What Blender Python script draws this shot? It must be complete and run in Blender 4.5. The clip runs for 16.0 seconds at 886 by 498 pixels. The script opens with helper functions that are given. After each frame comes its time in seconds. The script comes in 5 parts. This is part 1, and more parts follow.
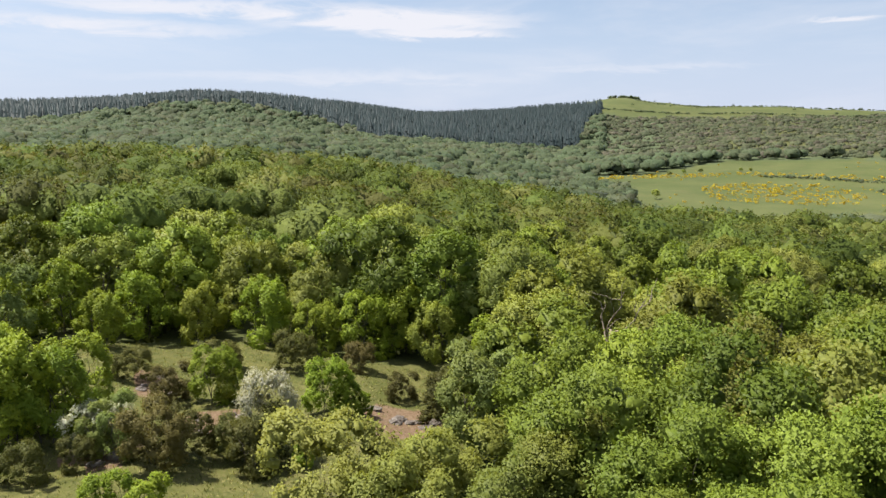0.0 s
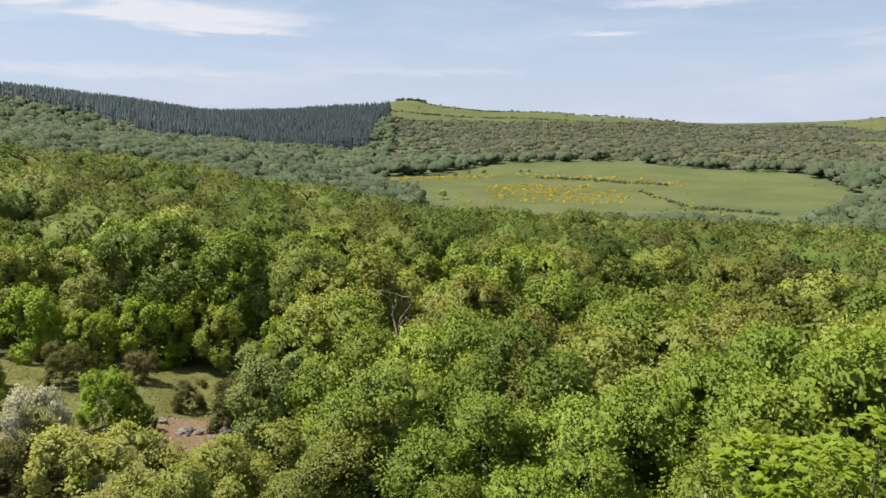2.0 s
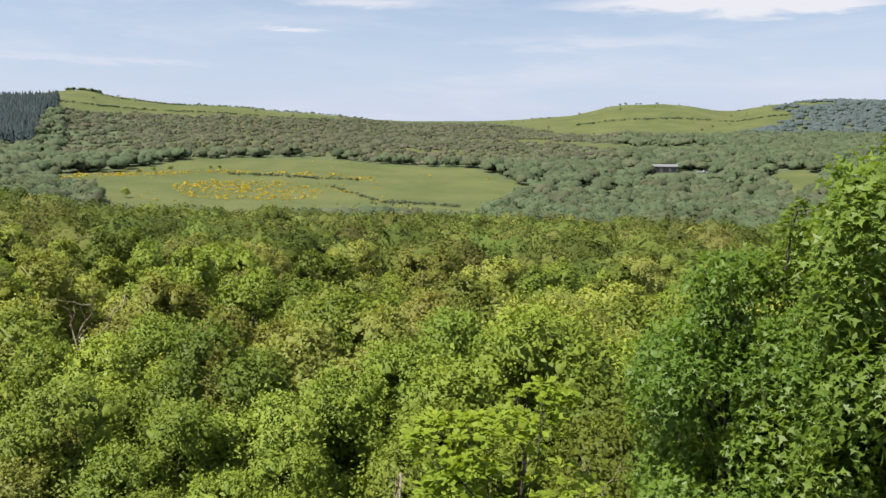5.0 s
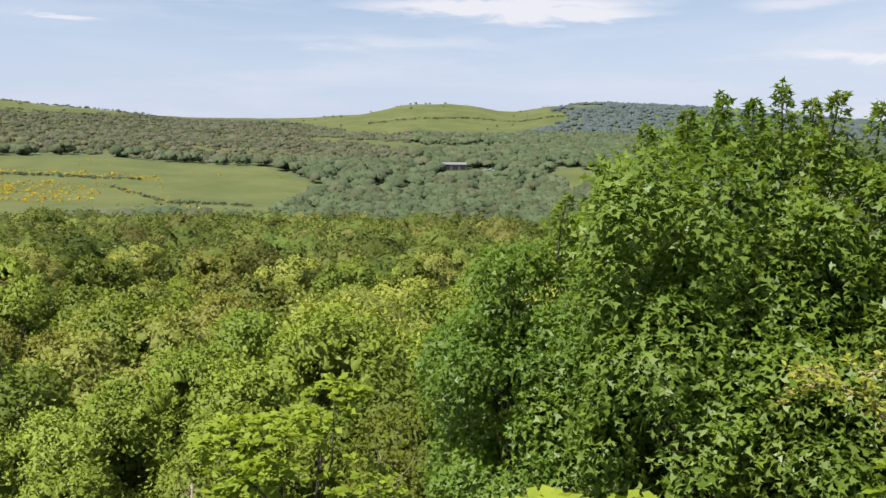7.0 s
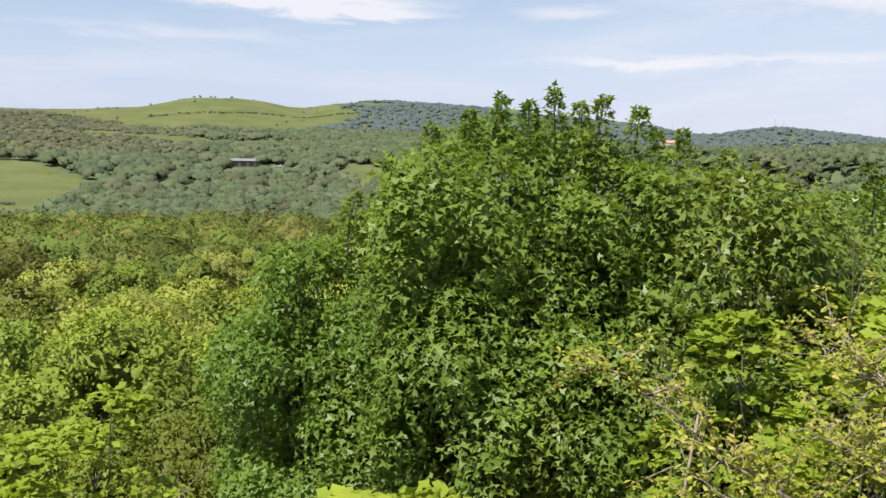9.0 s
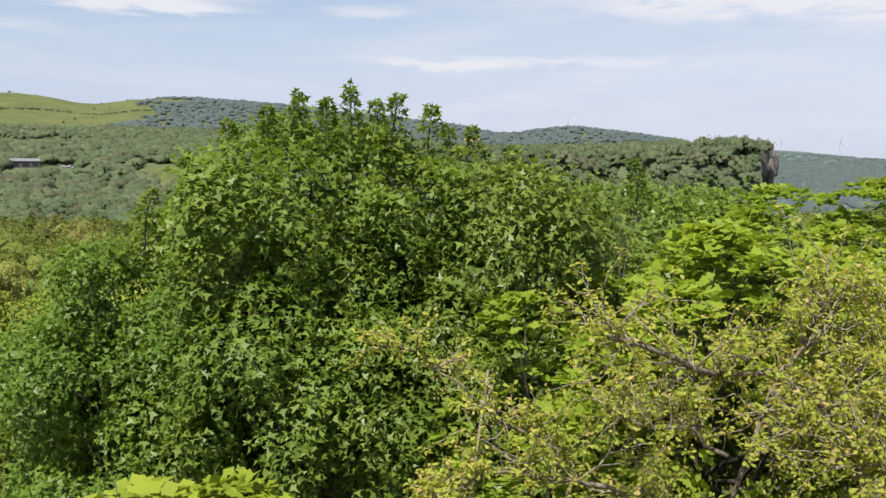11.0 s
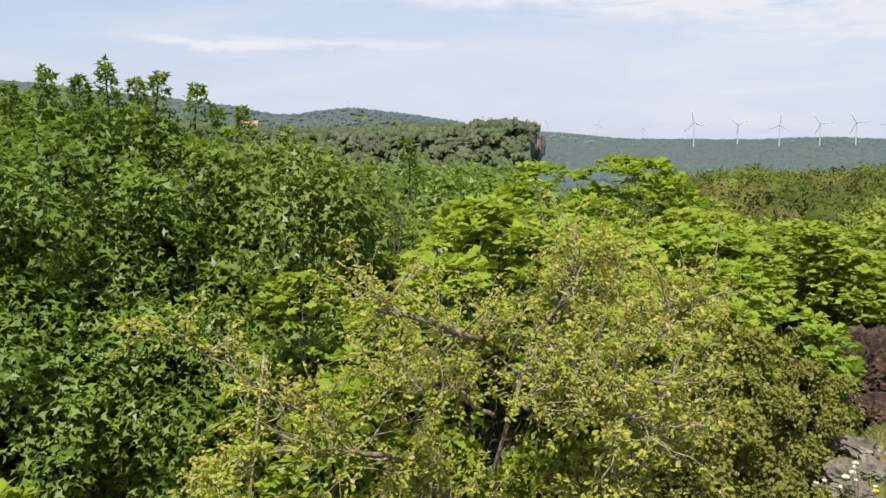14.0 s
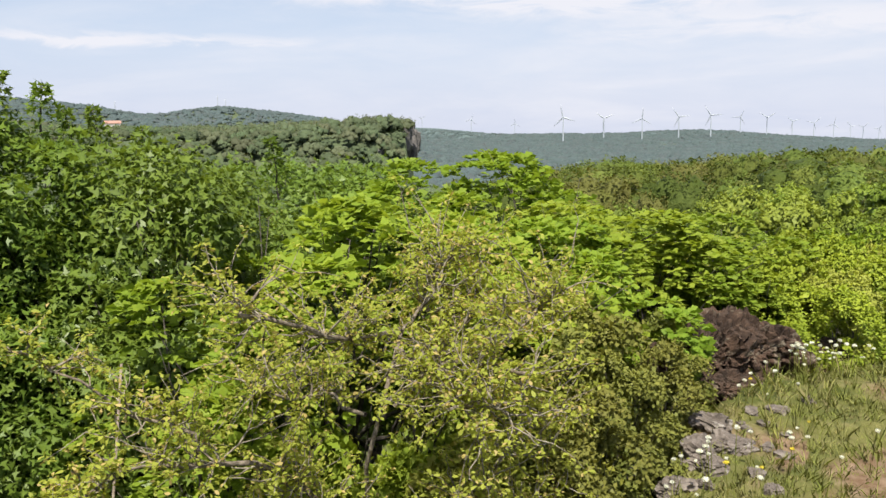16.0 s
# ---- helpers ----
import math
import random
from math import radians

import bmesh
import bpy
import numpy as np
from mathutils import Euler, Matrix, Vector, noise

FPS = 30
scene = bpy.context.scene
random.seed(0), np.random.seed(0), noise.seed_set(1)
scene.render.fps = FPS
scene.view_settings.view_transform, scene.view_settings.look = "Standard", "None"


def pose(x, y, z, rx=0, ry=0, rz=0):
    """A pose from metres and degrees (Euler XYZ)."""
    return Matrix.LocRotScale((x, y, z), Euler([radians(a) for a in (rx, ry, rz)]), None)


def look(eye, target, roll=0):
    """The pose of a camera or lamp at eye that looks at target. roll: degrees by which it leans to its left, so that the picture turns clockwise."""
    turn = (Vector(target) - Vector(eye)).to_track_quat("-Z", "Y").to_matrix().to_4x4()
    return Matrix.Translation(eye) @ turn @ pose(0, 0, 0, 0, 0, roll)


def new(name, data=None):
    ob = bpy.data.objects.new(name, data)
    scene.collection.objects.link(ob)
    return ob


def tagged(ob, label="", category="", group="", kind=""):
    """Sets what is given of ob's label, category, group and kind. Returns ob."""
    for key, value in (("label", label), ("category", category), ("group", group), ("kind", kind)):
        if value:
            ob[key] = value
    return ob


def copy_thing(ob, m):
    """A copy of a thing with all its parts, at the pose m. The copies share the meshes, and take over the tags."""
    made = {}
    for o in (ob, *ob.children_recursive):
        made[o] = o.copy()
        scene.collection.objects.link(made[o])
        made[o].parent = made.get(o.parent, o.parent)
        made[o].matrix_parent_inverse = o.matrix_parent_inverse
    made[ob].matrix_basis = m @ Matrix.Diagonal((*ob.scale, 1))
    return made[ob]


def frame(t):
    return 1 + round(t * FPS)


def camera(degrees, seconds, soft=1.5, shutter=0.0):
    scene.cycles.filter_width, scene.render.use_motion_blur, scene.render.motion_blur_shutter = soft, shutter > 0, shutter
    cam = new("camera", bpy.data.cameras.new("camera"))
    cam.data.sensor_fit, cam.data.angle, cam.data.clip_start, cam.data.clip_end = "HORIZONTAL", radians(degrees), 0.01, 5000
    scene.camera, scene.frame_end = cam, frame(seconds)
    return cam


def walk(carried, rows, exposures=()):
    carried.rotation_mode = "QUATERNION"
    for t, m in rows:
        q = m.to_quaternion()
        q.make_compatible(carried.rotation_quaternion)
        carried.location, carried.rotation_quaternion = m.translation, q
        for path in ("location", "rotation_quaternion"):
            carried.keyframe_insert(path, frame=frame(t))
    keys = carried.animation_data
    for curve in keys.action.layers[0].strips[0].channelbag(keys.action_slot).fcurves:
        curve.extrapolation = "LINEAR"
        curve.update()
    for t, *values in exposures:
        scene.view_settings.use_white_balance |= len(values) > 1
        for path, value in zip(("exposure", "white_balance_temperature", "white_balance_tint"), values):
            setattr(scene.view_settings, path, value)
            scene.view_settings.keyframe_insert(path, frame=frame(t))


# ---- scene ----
EYE = 1.65
cam = camera(57.0, 16.0, soft=1.5)
# seconds, yaw, pitch, roll, x, y, height above the ledge
PATH = [
    (0, 0.96, -6.24, 0.39, 0.050, 0.231, -0.010),
    (0.5, -1.78, -6.28, 0.36, 0.052, 0.213, -0.008),
    (1, -5.66, -6.24, 0.28, 0.052, 0.215, -0.008),
    (1.5, -9.55, -6.24, 0.07, 0.063, 0.200, -0.017),
    (2, -13.61, -6.23, -0.08, 0.081, 0.171, -0.027),
    (2.5, -18.00, -6.33, -0.29, 0.093, 0.158, -0.009),
    (3, -22.17, -6.37, -0.37, 0.103, 0.165, -0.017),
    (3.5, -25.67, -6.37, -0.37, 0.099, 0.175, -0.019),
    (6, -41.57, -6.56, -0.15, 0.092, 0.055, -0.005),
    (6.5, -45.46, -6.55, -0.24, 0.095, 0.048, -0.006),
    (7, -49.19, -6.57, -0.24, 0.109, 0.054, -0.011),
    (7.5, -52.29, -6.62, -0.07, 0.129, 0.064, -0.018),
    (8, -56.09, -6.64, -0.31, 0.143, 0.072, -0.019),
    (8.5, -60.36, -6.61, -0.87, 0.151, 0.077, -0.022),
    (9, -63.70, -6.64, -0.85, 0.144, 0.052, -0.016),
    (9.5, -67.23, -6.47, -1.34, 0.143, 0.035, -0.021),
    (10, -71.15, -6.36, -1.29, 0.095, -0.017, -0.022),
    (12.5, -82.99, -7.43, 0.18, -0.055, -0.099, -0.045),
    (13, -85.38, -7.61, 0.17, -0.050, -0.120, -0.041),
    (13.5, -88.71, -7.64, 0.16, -0.040, -0.127, -0.044),
    (14, -92.15, -7.72, -0.18, -0.039, -0.134, -0.044),
    (14.5, -94.69, -7.69, -0.25, -0.038, -0.153, -0.043),
    (15, -95.65, -7.82, 0.16, -0.033, -0.167, -0.042),
    (15.5, -98.66, -7.88, 0.32, -0.030, -0.184, -0.041),
    (16, -100.79, -7.97, 0.65, -0.035, -0.197, -0.040),
]
walk(cam, [(t, pose(x, y, EYE + z, 90 + p, r, a)) for t, a, p, r, x, y, z in PATH],
     exposures=((0, 0.86), (1.5, 0.74), (3.5, 0.80), (6.0, 0.80), (9.0, 0.87), (10.0, 0.81), (12.5, 0.75), (14.0, 0.79), (16.0, 0.85)))

# ------------------------------------------------------------ light
SUN_AZ, SUN_EL = 76.0, 62.0          # bearing to the left of the first view, height above the horizon
sun = new("sun", bpy.data.lights.new("sun", "SUN"))
sun.data.energy, sun.data.angle, sun.data.color = 4.3, radians(1.2), (1.0, 0.955, 0.87)
_a, _e = radians(SUN_AZ), radians(SUN_EL)
_d = Vector((-math.sin(_a) * math.cos(_e), math.cos(_a) * math.cos(_e), math.sin(_e)))
sun.matrix_world = look(_d * 100, (0, 0, 0))


class Nodes:
    """Short hand for building node trees."""

    def __init__(self, tree):
        self.tree = tree

    def add(self, kind, **sets):
        n = self.tree.nodes.new(kind)
        for k, v in sets.items():
            if k in n.inputs:
                n.inputs[k].default_value = v
        return n

    def link(self, a, b):
        self.tree.links.new(a, b)

    def put(self, socket, v):
        if isinstance(v, bpy.types.NodeSocket):
            self.link(v, socket)
        else:
            socket.default_value = v

    def math(self, op, a, b=0.0, c=0.0, clamp=False):
        n = self.tree.nodes.new("ShaderNodeMath")
        n.operation, n.use_clamp = op, clamp
        for i, v in enumerate((a, b, c)):
            self.put(n.inputs[i], v)
        return n.outputs[0]

    def mix(self, f, a, b, blend="MIX"):
        n = self.tree.nodes.new("ShaderNodeMix")
        n.data_type, n.blend_type = "RGBA", blend
        self.put(n.inputs[0], f)
        self.put(n.inputs[6], a if isinstance(a, bpy.types.NodeSocket) else (*a, 1))
        self.put(n.inputs[7], b if isinstance(b, bpy.types.NodeSocket) else (*b, 1))
        return n.outputs[2]

    def noise(self, vec, scale, detail=4.0, rough=0.55, distort=0.0):
        n = self.add("ShaderNodeTexNoise", Scale=scale, Detail=detail, Roughness=rough, Distortion=distort)
        if vec is not None:
            self.link(vec, n.inputs["Vector"])
        return n.outputs[0]

    def ramp(self, v, lo, hi):
        n = self.tree.nodes.new("ShaderNodeMapRange")
        n.interpolation_type = "SMOOTHSTEP"
        self.put(n.inputs[0], v)
        n.inputs[1].default_value, n.inputs[2].default_value = lo, hi
        return n.outputs[0]


def make_world():
    world = bpy.data.worlds.new("sky")
    scene.world = world
    world.use_nodes = True
    n = Nodes(world.node_tree)
    bg = world.node_tree.nodes["Background"]
    sky = n.tree.nodes.new("ShaderNodeTexSky")
    sky.sky_type, sky.sun_disc = "NISHITA", False
    sky.sun_elevation, sky.sun_rotation = radians(SUN_EL), radians(-SUN_AZ)
    sky.air_density, sky.dust_density, sky.ozone_density = 1.0, 1.2, 1.6
    tc = n.tree.nodes.new("ShaderNodeTexCoord")
    sep = n.tree.nodes.new("ShaderNodeSeparateXYZ")
    n.link(tc.outputs["Generated"], sep.inputs[0])
    x, y, z = sep.outputs
    az = n.math("MULTIPLY", n.math("ARCTAN2", n.math("MULTIPLY", x, -1.0), y), 57.29578)   # degrees to the left
    el = n.math("MULTIPLY", n.math("ARCSINE", z), 57.29578)
    comb = n.tree.nodes.new("ShaderNodeCombineXYZ")
    n.put(comb.inputs[0], n.math("MULTIPLY", az, 0.055))
    n.put(comb.inputs[1], n.math("MULTIPLY", el, 0.30))
    wide = n.noise(comb.outputs[0], 1.0, 6.0, 0.6, 0.4)
    comb2 = n.tree.nodes.new("ShaderNodeCombineXYZ")
    n.put(comb2.inputs[0], n.math("MULTIPLY", az, 0.16))
    n.put(comb2.inputs[1], n.math("MULTIPLY", el, 0.75))
    fine = n.noise(comb2.outputs[0], 1.0, 7.0, 0.62, 0.6)
    # thin veil everywhere, thicker towards the sun's side and towards the horizon
    veil = n.math("MULTIPLY", n.ramp(wide, 0.42, 0.72), 0.30)
    side = n.ramp(az, -40.0, -125.0)
    veil = n.math("ADD", veil, n.math("MULTIPLY", side, n.math("MULTIPLY_ADD", fine, 0.55, 0.10)))
    cover = n.math("ADD", veil, 0.0)
    # wisps: bearing, height, half width, half height, strength
    for a0, e0, wa, we, k in ((14, 10.0, 16, 0.7, 0.8), (4, 9.3, 11, 0.9, 1.0), (1, 8.5, 5.5, 0.35, 1.0), (24, 8.6, 13, 0.55, 0.7), (9, 5.6, 16, 0.6, 0.4), (-12, 6.0, 9, 0.3, 0.35),
                              (-24.7, 8.5, 2.6, 0.28, 0.7), (-29, 10.2, 6, 0.45, 0.6), (-53, 10.0, 12, 0.8, 1.2), (-58, 9.3, 7, 0.5, 0.9), (-72, 9.6, 4, 0.6, 0.5), (-45, 7.6, 12, 0.5, 0.3),
                              (-80, 6.3, 14, 0.45, 0.65), (-98, 10.0, 14, 1.5, 0.75), (-112, 9.0, 16, 1.6, 0.7), (-122, 7.0, 14, 1.2, 0.5)):
        da = n.math("DIVIDE", n.math("SUBTRACT", az, a0), wa)
        de = n.math("DIVIDE", n.math("SUBTRACT", n.math("ADD", el, n.math("MULTIPLY_ADD", fine, 2.2, -1.1)), e0), we)
        d = n.math("SQRT", n.math("ADD", n.math("MULTIPLY", da, da), n.math("MULTIPLY", de, de)))
        m = n.math("MULTIPLY", n.ramp(d, 1.15, 0.25), n.math("MULTIPLY", n.ramp(fine, 0.26, 0.56), k))
        cover = n.math("ADD", cover, m)
    cover = n.math("MINIMUM", cover, 0.92)
    base = n.mix(1.0, sky.outputs[0], (0.088, 0.084, 0.082), "MULTIPLY")
    base = n.mix(n.math("MULTIPLY", n.ramp(el, 16.0, 0.5), 0.85), base, (0.346, 0.388, 0.508))     # pale air near the horizon
    n.link(n.mix(cover, base, (0.495, 0.495, 0.53)), bg.inputs[0])
    bg.inputs[1].default_value = 1.0


make_world()

# ------------------------------------------------------------ materials


def material(name):
    m = bpy.data.materials.new(name)
    m.use_nodes = True
    n = Nodes(m.node_tree)
    return m, n, m.node_tree.nodes["Principled BSDF"]


def leaf_material(name, dark, light, other=None, glow=0.35, rough=0.5, merged=False, spread=0.3, patch=0.5, speck=0.4, gloss=0.12, grain=0.0, relief=0.0):
    """Leaves that let light through. dark and light: the range from leaf to leaf; other: the hue that some trees lean to;
    grain: how fine the leafy mottling is, to the metre; relief: its depth in metres."""
    m, n, bsdf = material(name)
    geo = n.tree.nodes.new("ShaderNodeNewGeometry")
    isl = geo.outputs["Random Per Island"]
    if merged:
        at = n.tree.nodes.new("ShaderNodeAttribute")
        at.attribute_name = "tint"
        tint = at.outputs["Fac"]
    else:
        tint = n.tree.nodes.new("ShaderNodeObjectInfo").outputs["Random"]
    pos = geo.outputs["Position"]
    big = n.noise(pos, patch, 3.0)
    f = n.math("MULTIPLY_ADD", isl, speck, n.math("MULTIPLY_ADD", big, 1.0, -0.02 - speck / 2))
    if grain:
        small = n.noise(pos, grain, 3.0, 0.65)
        f = n.math("ADD", f, n.math("MULTIPLY_ADD", small, 1.5, -0.75))
        if relief:
            bump = n.add("ShaderNodeBump", Strength=1.0, Distance=relief)
            n.link(small, bump.inputs["Height"])
            n.link(bump.outputs[0], bsdf.inputs["Normal"])
    col = n.mix(n.math("ADD", f, 0.0, clamp=True), dark, light)
    if other:
        col = n.mix(n.math("MULTIPLY", n.ramp(tint, 0.45, 1.0), 0.85), col, other)
    hsv = n.tree.nodes.new("ShaderNodeHueSaturation")
    n.link(col, hsv.inputs["Color"])
    t2 = n.math("FRACT", n.math("MULTIPLY", tint, 7.31))
    n.put(hsv.inputs["Value"], n.math("MULTIPLY_ADD", t2, spread * 2, 1.0 - spread))
    t3 = n.math("FRACT", n.math("MULTIPLY", tint, 17.7))
    n.put(hsv.inputs["Hue"], n.math("MULTIPLY_ADD", t3, 0.024, 0.487))
    col = hsv.outputs[0]
    n.link(col, bsdf.inputs["Base Color"])
    bsdf.inputs["Roughness"].default_value = rough
    bsdf.inputs["Specular IOR Level"].default_value = 0.06 if merged else gloss
    tr = n.tree.nodes.new("ShaderNodeBsdfTranslucent")
    warm = n.mix(1.0, col, (1.18, 1.12, 0.65), "MULTIPLY")
    n.link(warm, tr.inputs[0])
    mix = n.tree.nodes.new("ShaderNodeMixShader")
    mix.inputs[0].default_value = glow
    n.link(bsdf.outputs[0], mix.inputs[1])
    n.link(tr.outputs[0], mix.inputs[2])
    n.link(mix.outputs[0], n.tree.nodes["Material Output"].inputs[0])
    return m


def bark_material(name, a, b, scale=30.0):
    m, n, bsdf = material(name)
    tc = n.tree.nodes.new("ShaderNodeTexCoord")
    v = n.noise(tc.outputs["Object"], scale, 6.0, 0.65)
    n.link(n.mix(n.ramp(v, 0.35, 0.68), a, b), bsdf.inputs["Base Color"])
    bsdf.inputs["Roughness"].default_value = 0.9
    bump = n.add("ShaderNodeBump", Strength=0.6, Distance=0.01)
    n.link(v, bump.inputs["Height"])
    n.link(bump.outputs[0], bsdf.inputs["Normal"])
    return m


def plain_material(name, colour, rough=0.7, scale=3.0, vary=0.15, metal=0.0):
    m, n, bsdf = material(name)
    tc = n.tree.nodes.new("ShaderNodeTexCoord")
    v = n.noise(tc.outputs["Object"], scale, 5.0)
    lo, hi = [tuple(c * k for c in colour) for k in (1 - vary, 1 + vary)]
    n.link(n.mix(v, lo, hi), bsdf.inputs["Base Color"])
    bsdf.inputs["Roughness"].default_value, bsdf.inputs["Metallic"].default_value = rough, metal
    return m


def rock_material(name, a, b, lichen):
    m, n, bsdf = material(name)
    tc = n.tree.nodes.new("ShaderNodeTexCoord")
    v = n.noise(tc.outputs["Object"], 3.0, 8.0, 0.65)
    w = n.noise(tc.outputs["Object"], 14.0, 6.0, 0.7)
    l = n.noise(tc.outputs["Object"], 6.5, 5.0, 0.75, 1.0)
    col = n.mix(n.ramp(v, 0.3, 0.7), a, b)
    col = n.mix(n.math("MULTIPLY", n.ramp(l, 0.54, 0.62), 0.8), col, lichen)
    n.link(n.mix(n.ramp(w, 0.2, 0.75), n.mix(1.0, col, (0.45, 0.42, 0.4), "MULTIPLY"), col), bsdf.inputs["Base Color"])
    bsdf.inputs["Roughness"].default_value = 0.92
    bump = n.add("ShaderNodeBump", Strength=0.9, Distance=0.05)
    n.link(n.math("ADD", v, n.math("MULTIPLY", w, 0.4)), bump.inputs["Height"])
    n.link(bump.outputs[0], bsdf.inputs["Normal"])
    return m


def ground_material():
    """Turf, soil, meadow and heath, shared out by the mesh's cover attribute (red: meadow, green: bare soil, blue: dry grass)."""
    m, n, bsdf = material("ground")
    geo = n.tree.nodes.new("ShaderNodeNewGeometry")
    pos = geo.outputs["Position"]
    at = n.tree.nodes.new("ShaderNodeAttribute")
    at.attribute_name = "cover"
    sep = n.tree.nodes.new("ShaderNodeSeparateColor")
    n.link(at.outputs["Color"], sep.inputs[0])
    fine = n.noise(pos, 9.0, 6.0, 0.7)
    mid = n.noise(pos, 0.9, 5.0, 0.6)
    far = n.noise(pos, 0.02, 6.0, 0.65)
    under = n.mix(n.ramp(fine, 0.3, 0.7), (0.045, 0.05, 0.018), (0.10, 0.115, 0.035))
    meadow = n.mix(n.ramp(far, 0.35, 0.68), (0.078, 0.098, 0.030), (0.118, 0.130, 0.044))
    streak = n.noise(pos, 0.11, 5.0, 0.7)
    meadow = n.mix(n.math("MULTIPLY", n.ramp(streak, 0.48, 0.72), 0.6), meadow, (0.125, 0.118, 0.048))
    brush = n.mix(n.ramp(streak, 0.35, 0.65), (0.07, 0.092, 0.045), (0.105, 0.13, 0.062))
    # bluish haze over the plain, tinted into the floor colour with distance
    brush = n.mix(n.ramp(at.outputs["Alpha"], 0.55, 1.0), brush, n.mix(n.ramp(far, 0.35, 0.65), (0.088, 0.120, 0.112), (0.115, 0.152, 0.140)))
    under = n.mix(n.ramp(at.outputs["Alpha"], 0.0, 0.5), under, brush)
    soil = n.mix(n.ramp(fine, 0.35, 0.65), (0.13, 0.078, 0.042), (0.235, 0.165, 0.105))
    dry = n.mix(n.ramp(mid, 0.35, 0.65), (0.085, 0.095, 0.022), (0.135, 0.130, 0.04))
    dry = n.mix(n.math("MULTIPLY", n.ramp(fine, 0.48, 0.66), 0.6), dry, (0.19, 0.165, 0.075))
    dry = n.mix(n.math("MULTIPLY", n.ramp(n.noise(pos, 2.6, 5.0, 0.7), 0.50, 0.62), 0.65), dry, (0.052, 0.062, 0.016))
    col = n.mix(sep.outputs[0], under, meadow)
    col = n.mix(sep.outputs[2], col, dry)
    edge = n.math("MULTIPLY_ADD", mid, 0.9, n.math("SUBTRACT", sep.outputs[1], 0.45))
    col = n.mix(n.ramp(edge, 0.38, 0.58), col, soil)
    n.link(col, bsdf.inputs["Base Color"])
    bsdf.inputs["Roughness"].default_value = 0.95
    bsdf.inputs["Specular IOR Level"].default_value = 0.15
    bump = n.add("ShaderNodeBump", Strength=0.5, Distance=0.04)
    n.link(fine, bump.inputs["Height"])
    n.link(bump.outputs[0], bsdf.inputs["Normal"])
    return m


M_GROUND = ground_material()
M_OAK = leaf_material("oak_leaves", (0.104, 0.152, 0.020), (0.235, 0.285, 0.040), (0.232, 0.246, 0.05), glow=0.25, spread=0.38, speck=0.18, grain=5.0)
M_OCHRE = leaf_material("pale_oak_leaves", (0.165, 0.20, 0.04), (0.30, 0.325, 0.08), (0.28, 0.285, 0.075), glow=0.36, spread=0.15, speck=0.18, grain=6.0)
M_OAK_MERGED = leaf_material("oak_wood_leaves", (0.072, 0.105, 0.022), (0.160, 0.195, 0.040), (0.175, 0.172, 0.050), merged=True, speck=0.12, glow=0.26, spread=0.38, grain=2.6, relief=0.25)
# leaf green lightened and greyed to carry the haze of the farther woods
M_FAR_MERGED = leaf_material("hazed_valley_leaves", (0.094, 0.130, 0.068), (0.152, 0.192, 0.100), (0.145, 0.155, 0.090), merged=True, glow=0.38, patch=0.05, spread=0.2, speck=0.06, grain=0.9, relief=0.5)
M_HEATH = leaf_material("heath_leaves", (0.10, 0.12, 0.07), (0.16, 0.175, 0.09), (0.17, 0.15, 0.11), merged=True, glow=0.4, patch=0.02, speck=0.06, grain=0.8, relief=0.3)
# distance haze painted into the leaf colour: bluer and paler than real foliage
M_HAZED_WOOD = leaf_material("hazed_wood_leaves", (0.105, 0.142, 0.14), (0.128, 0.165, 0.155), (0.122, 0.144, 0.142), merged=True, glow=0.35, patch=0.01, spread=0.10, speck=0.04, grain=0.12, relief=0.8)
M_CONIFER = leaf_material("conifer_needles", (0.024, 0.035, 0.037), (0.034, 0.047, 0.048), merged=True, glow=0.05, speck=0.1, spread=0.2, grain=0.3)
M_MAPLE = leaf_material("maple_leaves", (0.080, 0.150, 0.022), (0.205, 0.280, 0.040), glow=0.40, rough=0.42, gloss=0.24, spread=0.08, patch=0.8)
M_PALE_MAPLE = leaf_material("pale_maple_leaves", (0.088, 0.155, 0.023), (0.215, 0.288, 0.048), glow=0.38, rough=0.4, gloss=0.3, spread=0.08, patch=0.8)
M_BRIGHT = leaf_material("young_oak_leaves", (0.16, 0.245, 0.023), (0.32, 0.385, 0.047), glow=0.42, spread=0.12, patch=1.0)
M_YELLOW = leaf_material("cherry_leaves", (0.31, 0.35, 0.05), (0.52, 0.53, 0.10), glow=0.5, spread=0.08, patch=2.0)
M_RED = leaf_material("young_cherry_leaves", (0.38, 0.27, 0.09), (0.52, 0.40, 0.17), glow=0.4, spread=0.08, patch=2.0)
M_BUSH = leaf_material("bush_oak_leaves", (0.14, 0.21, 0.020), (0.30, 0.365, 0.038), (0.28, 0.29, 0.055), glow=0.3, spread=0.2, patch=1.0, speck=0.2, grain=6.0)
M_GREY = leaf_material("grey_leaves", (0.15, 0.20, 0.048), (0.28, 0.33, 0.10), glow=0.36, spread=0.15, speck=0.25, grain=6.0)
M_BOX = leaf_material("box_leaves", (0.065, 0.08, 0.020), (0.165, 0.16, 0.040), (0.16, 0.125, 0.042), glow=0.25, spread=0.2, speck=0.25, grain=6.0)
M_SPURGE = leaf_material("spurge_leaves", (0.10, 0.125, 0.025), (0.25, 0.245, 0.055), glow=0.3, spread=0.1, patch=3.0)
M_BROOM = leaf_material("broom_blossom", (0.46, 0.34, 0.02), (0.62, 0.46, 0.03), merged=True, glow=0.2, spread=0.2)
M_HAW = leaf_material("hawthorn_blossom", (0.26, 0.28, 0.14), (0.62, 0.60, 0.48), glow=0.3, spread=0.1, patch=1.5, speck=0.9)
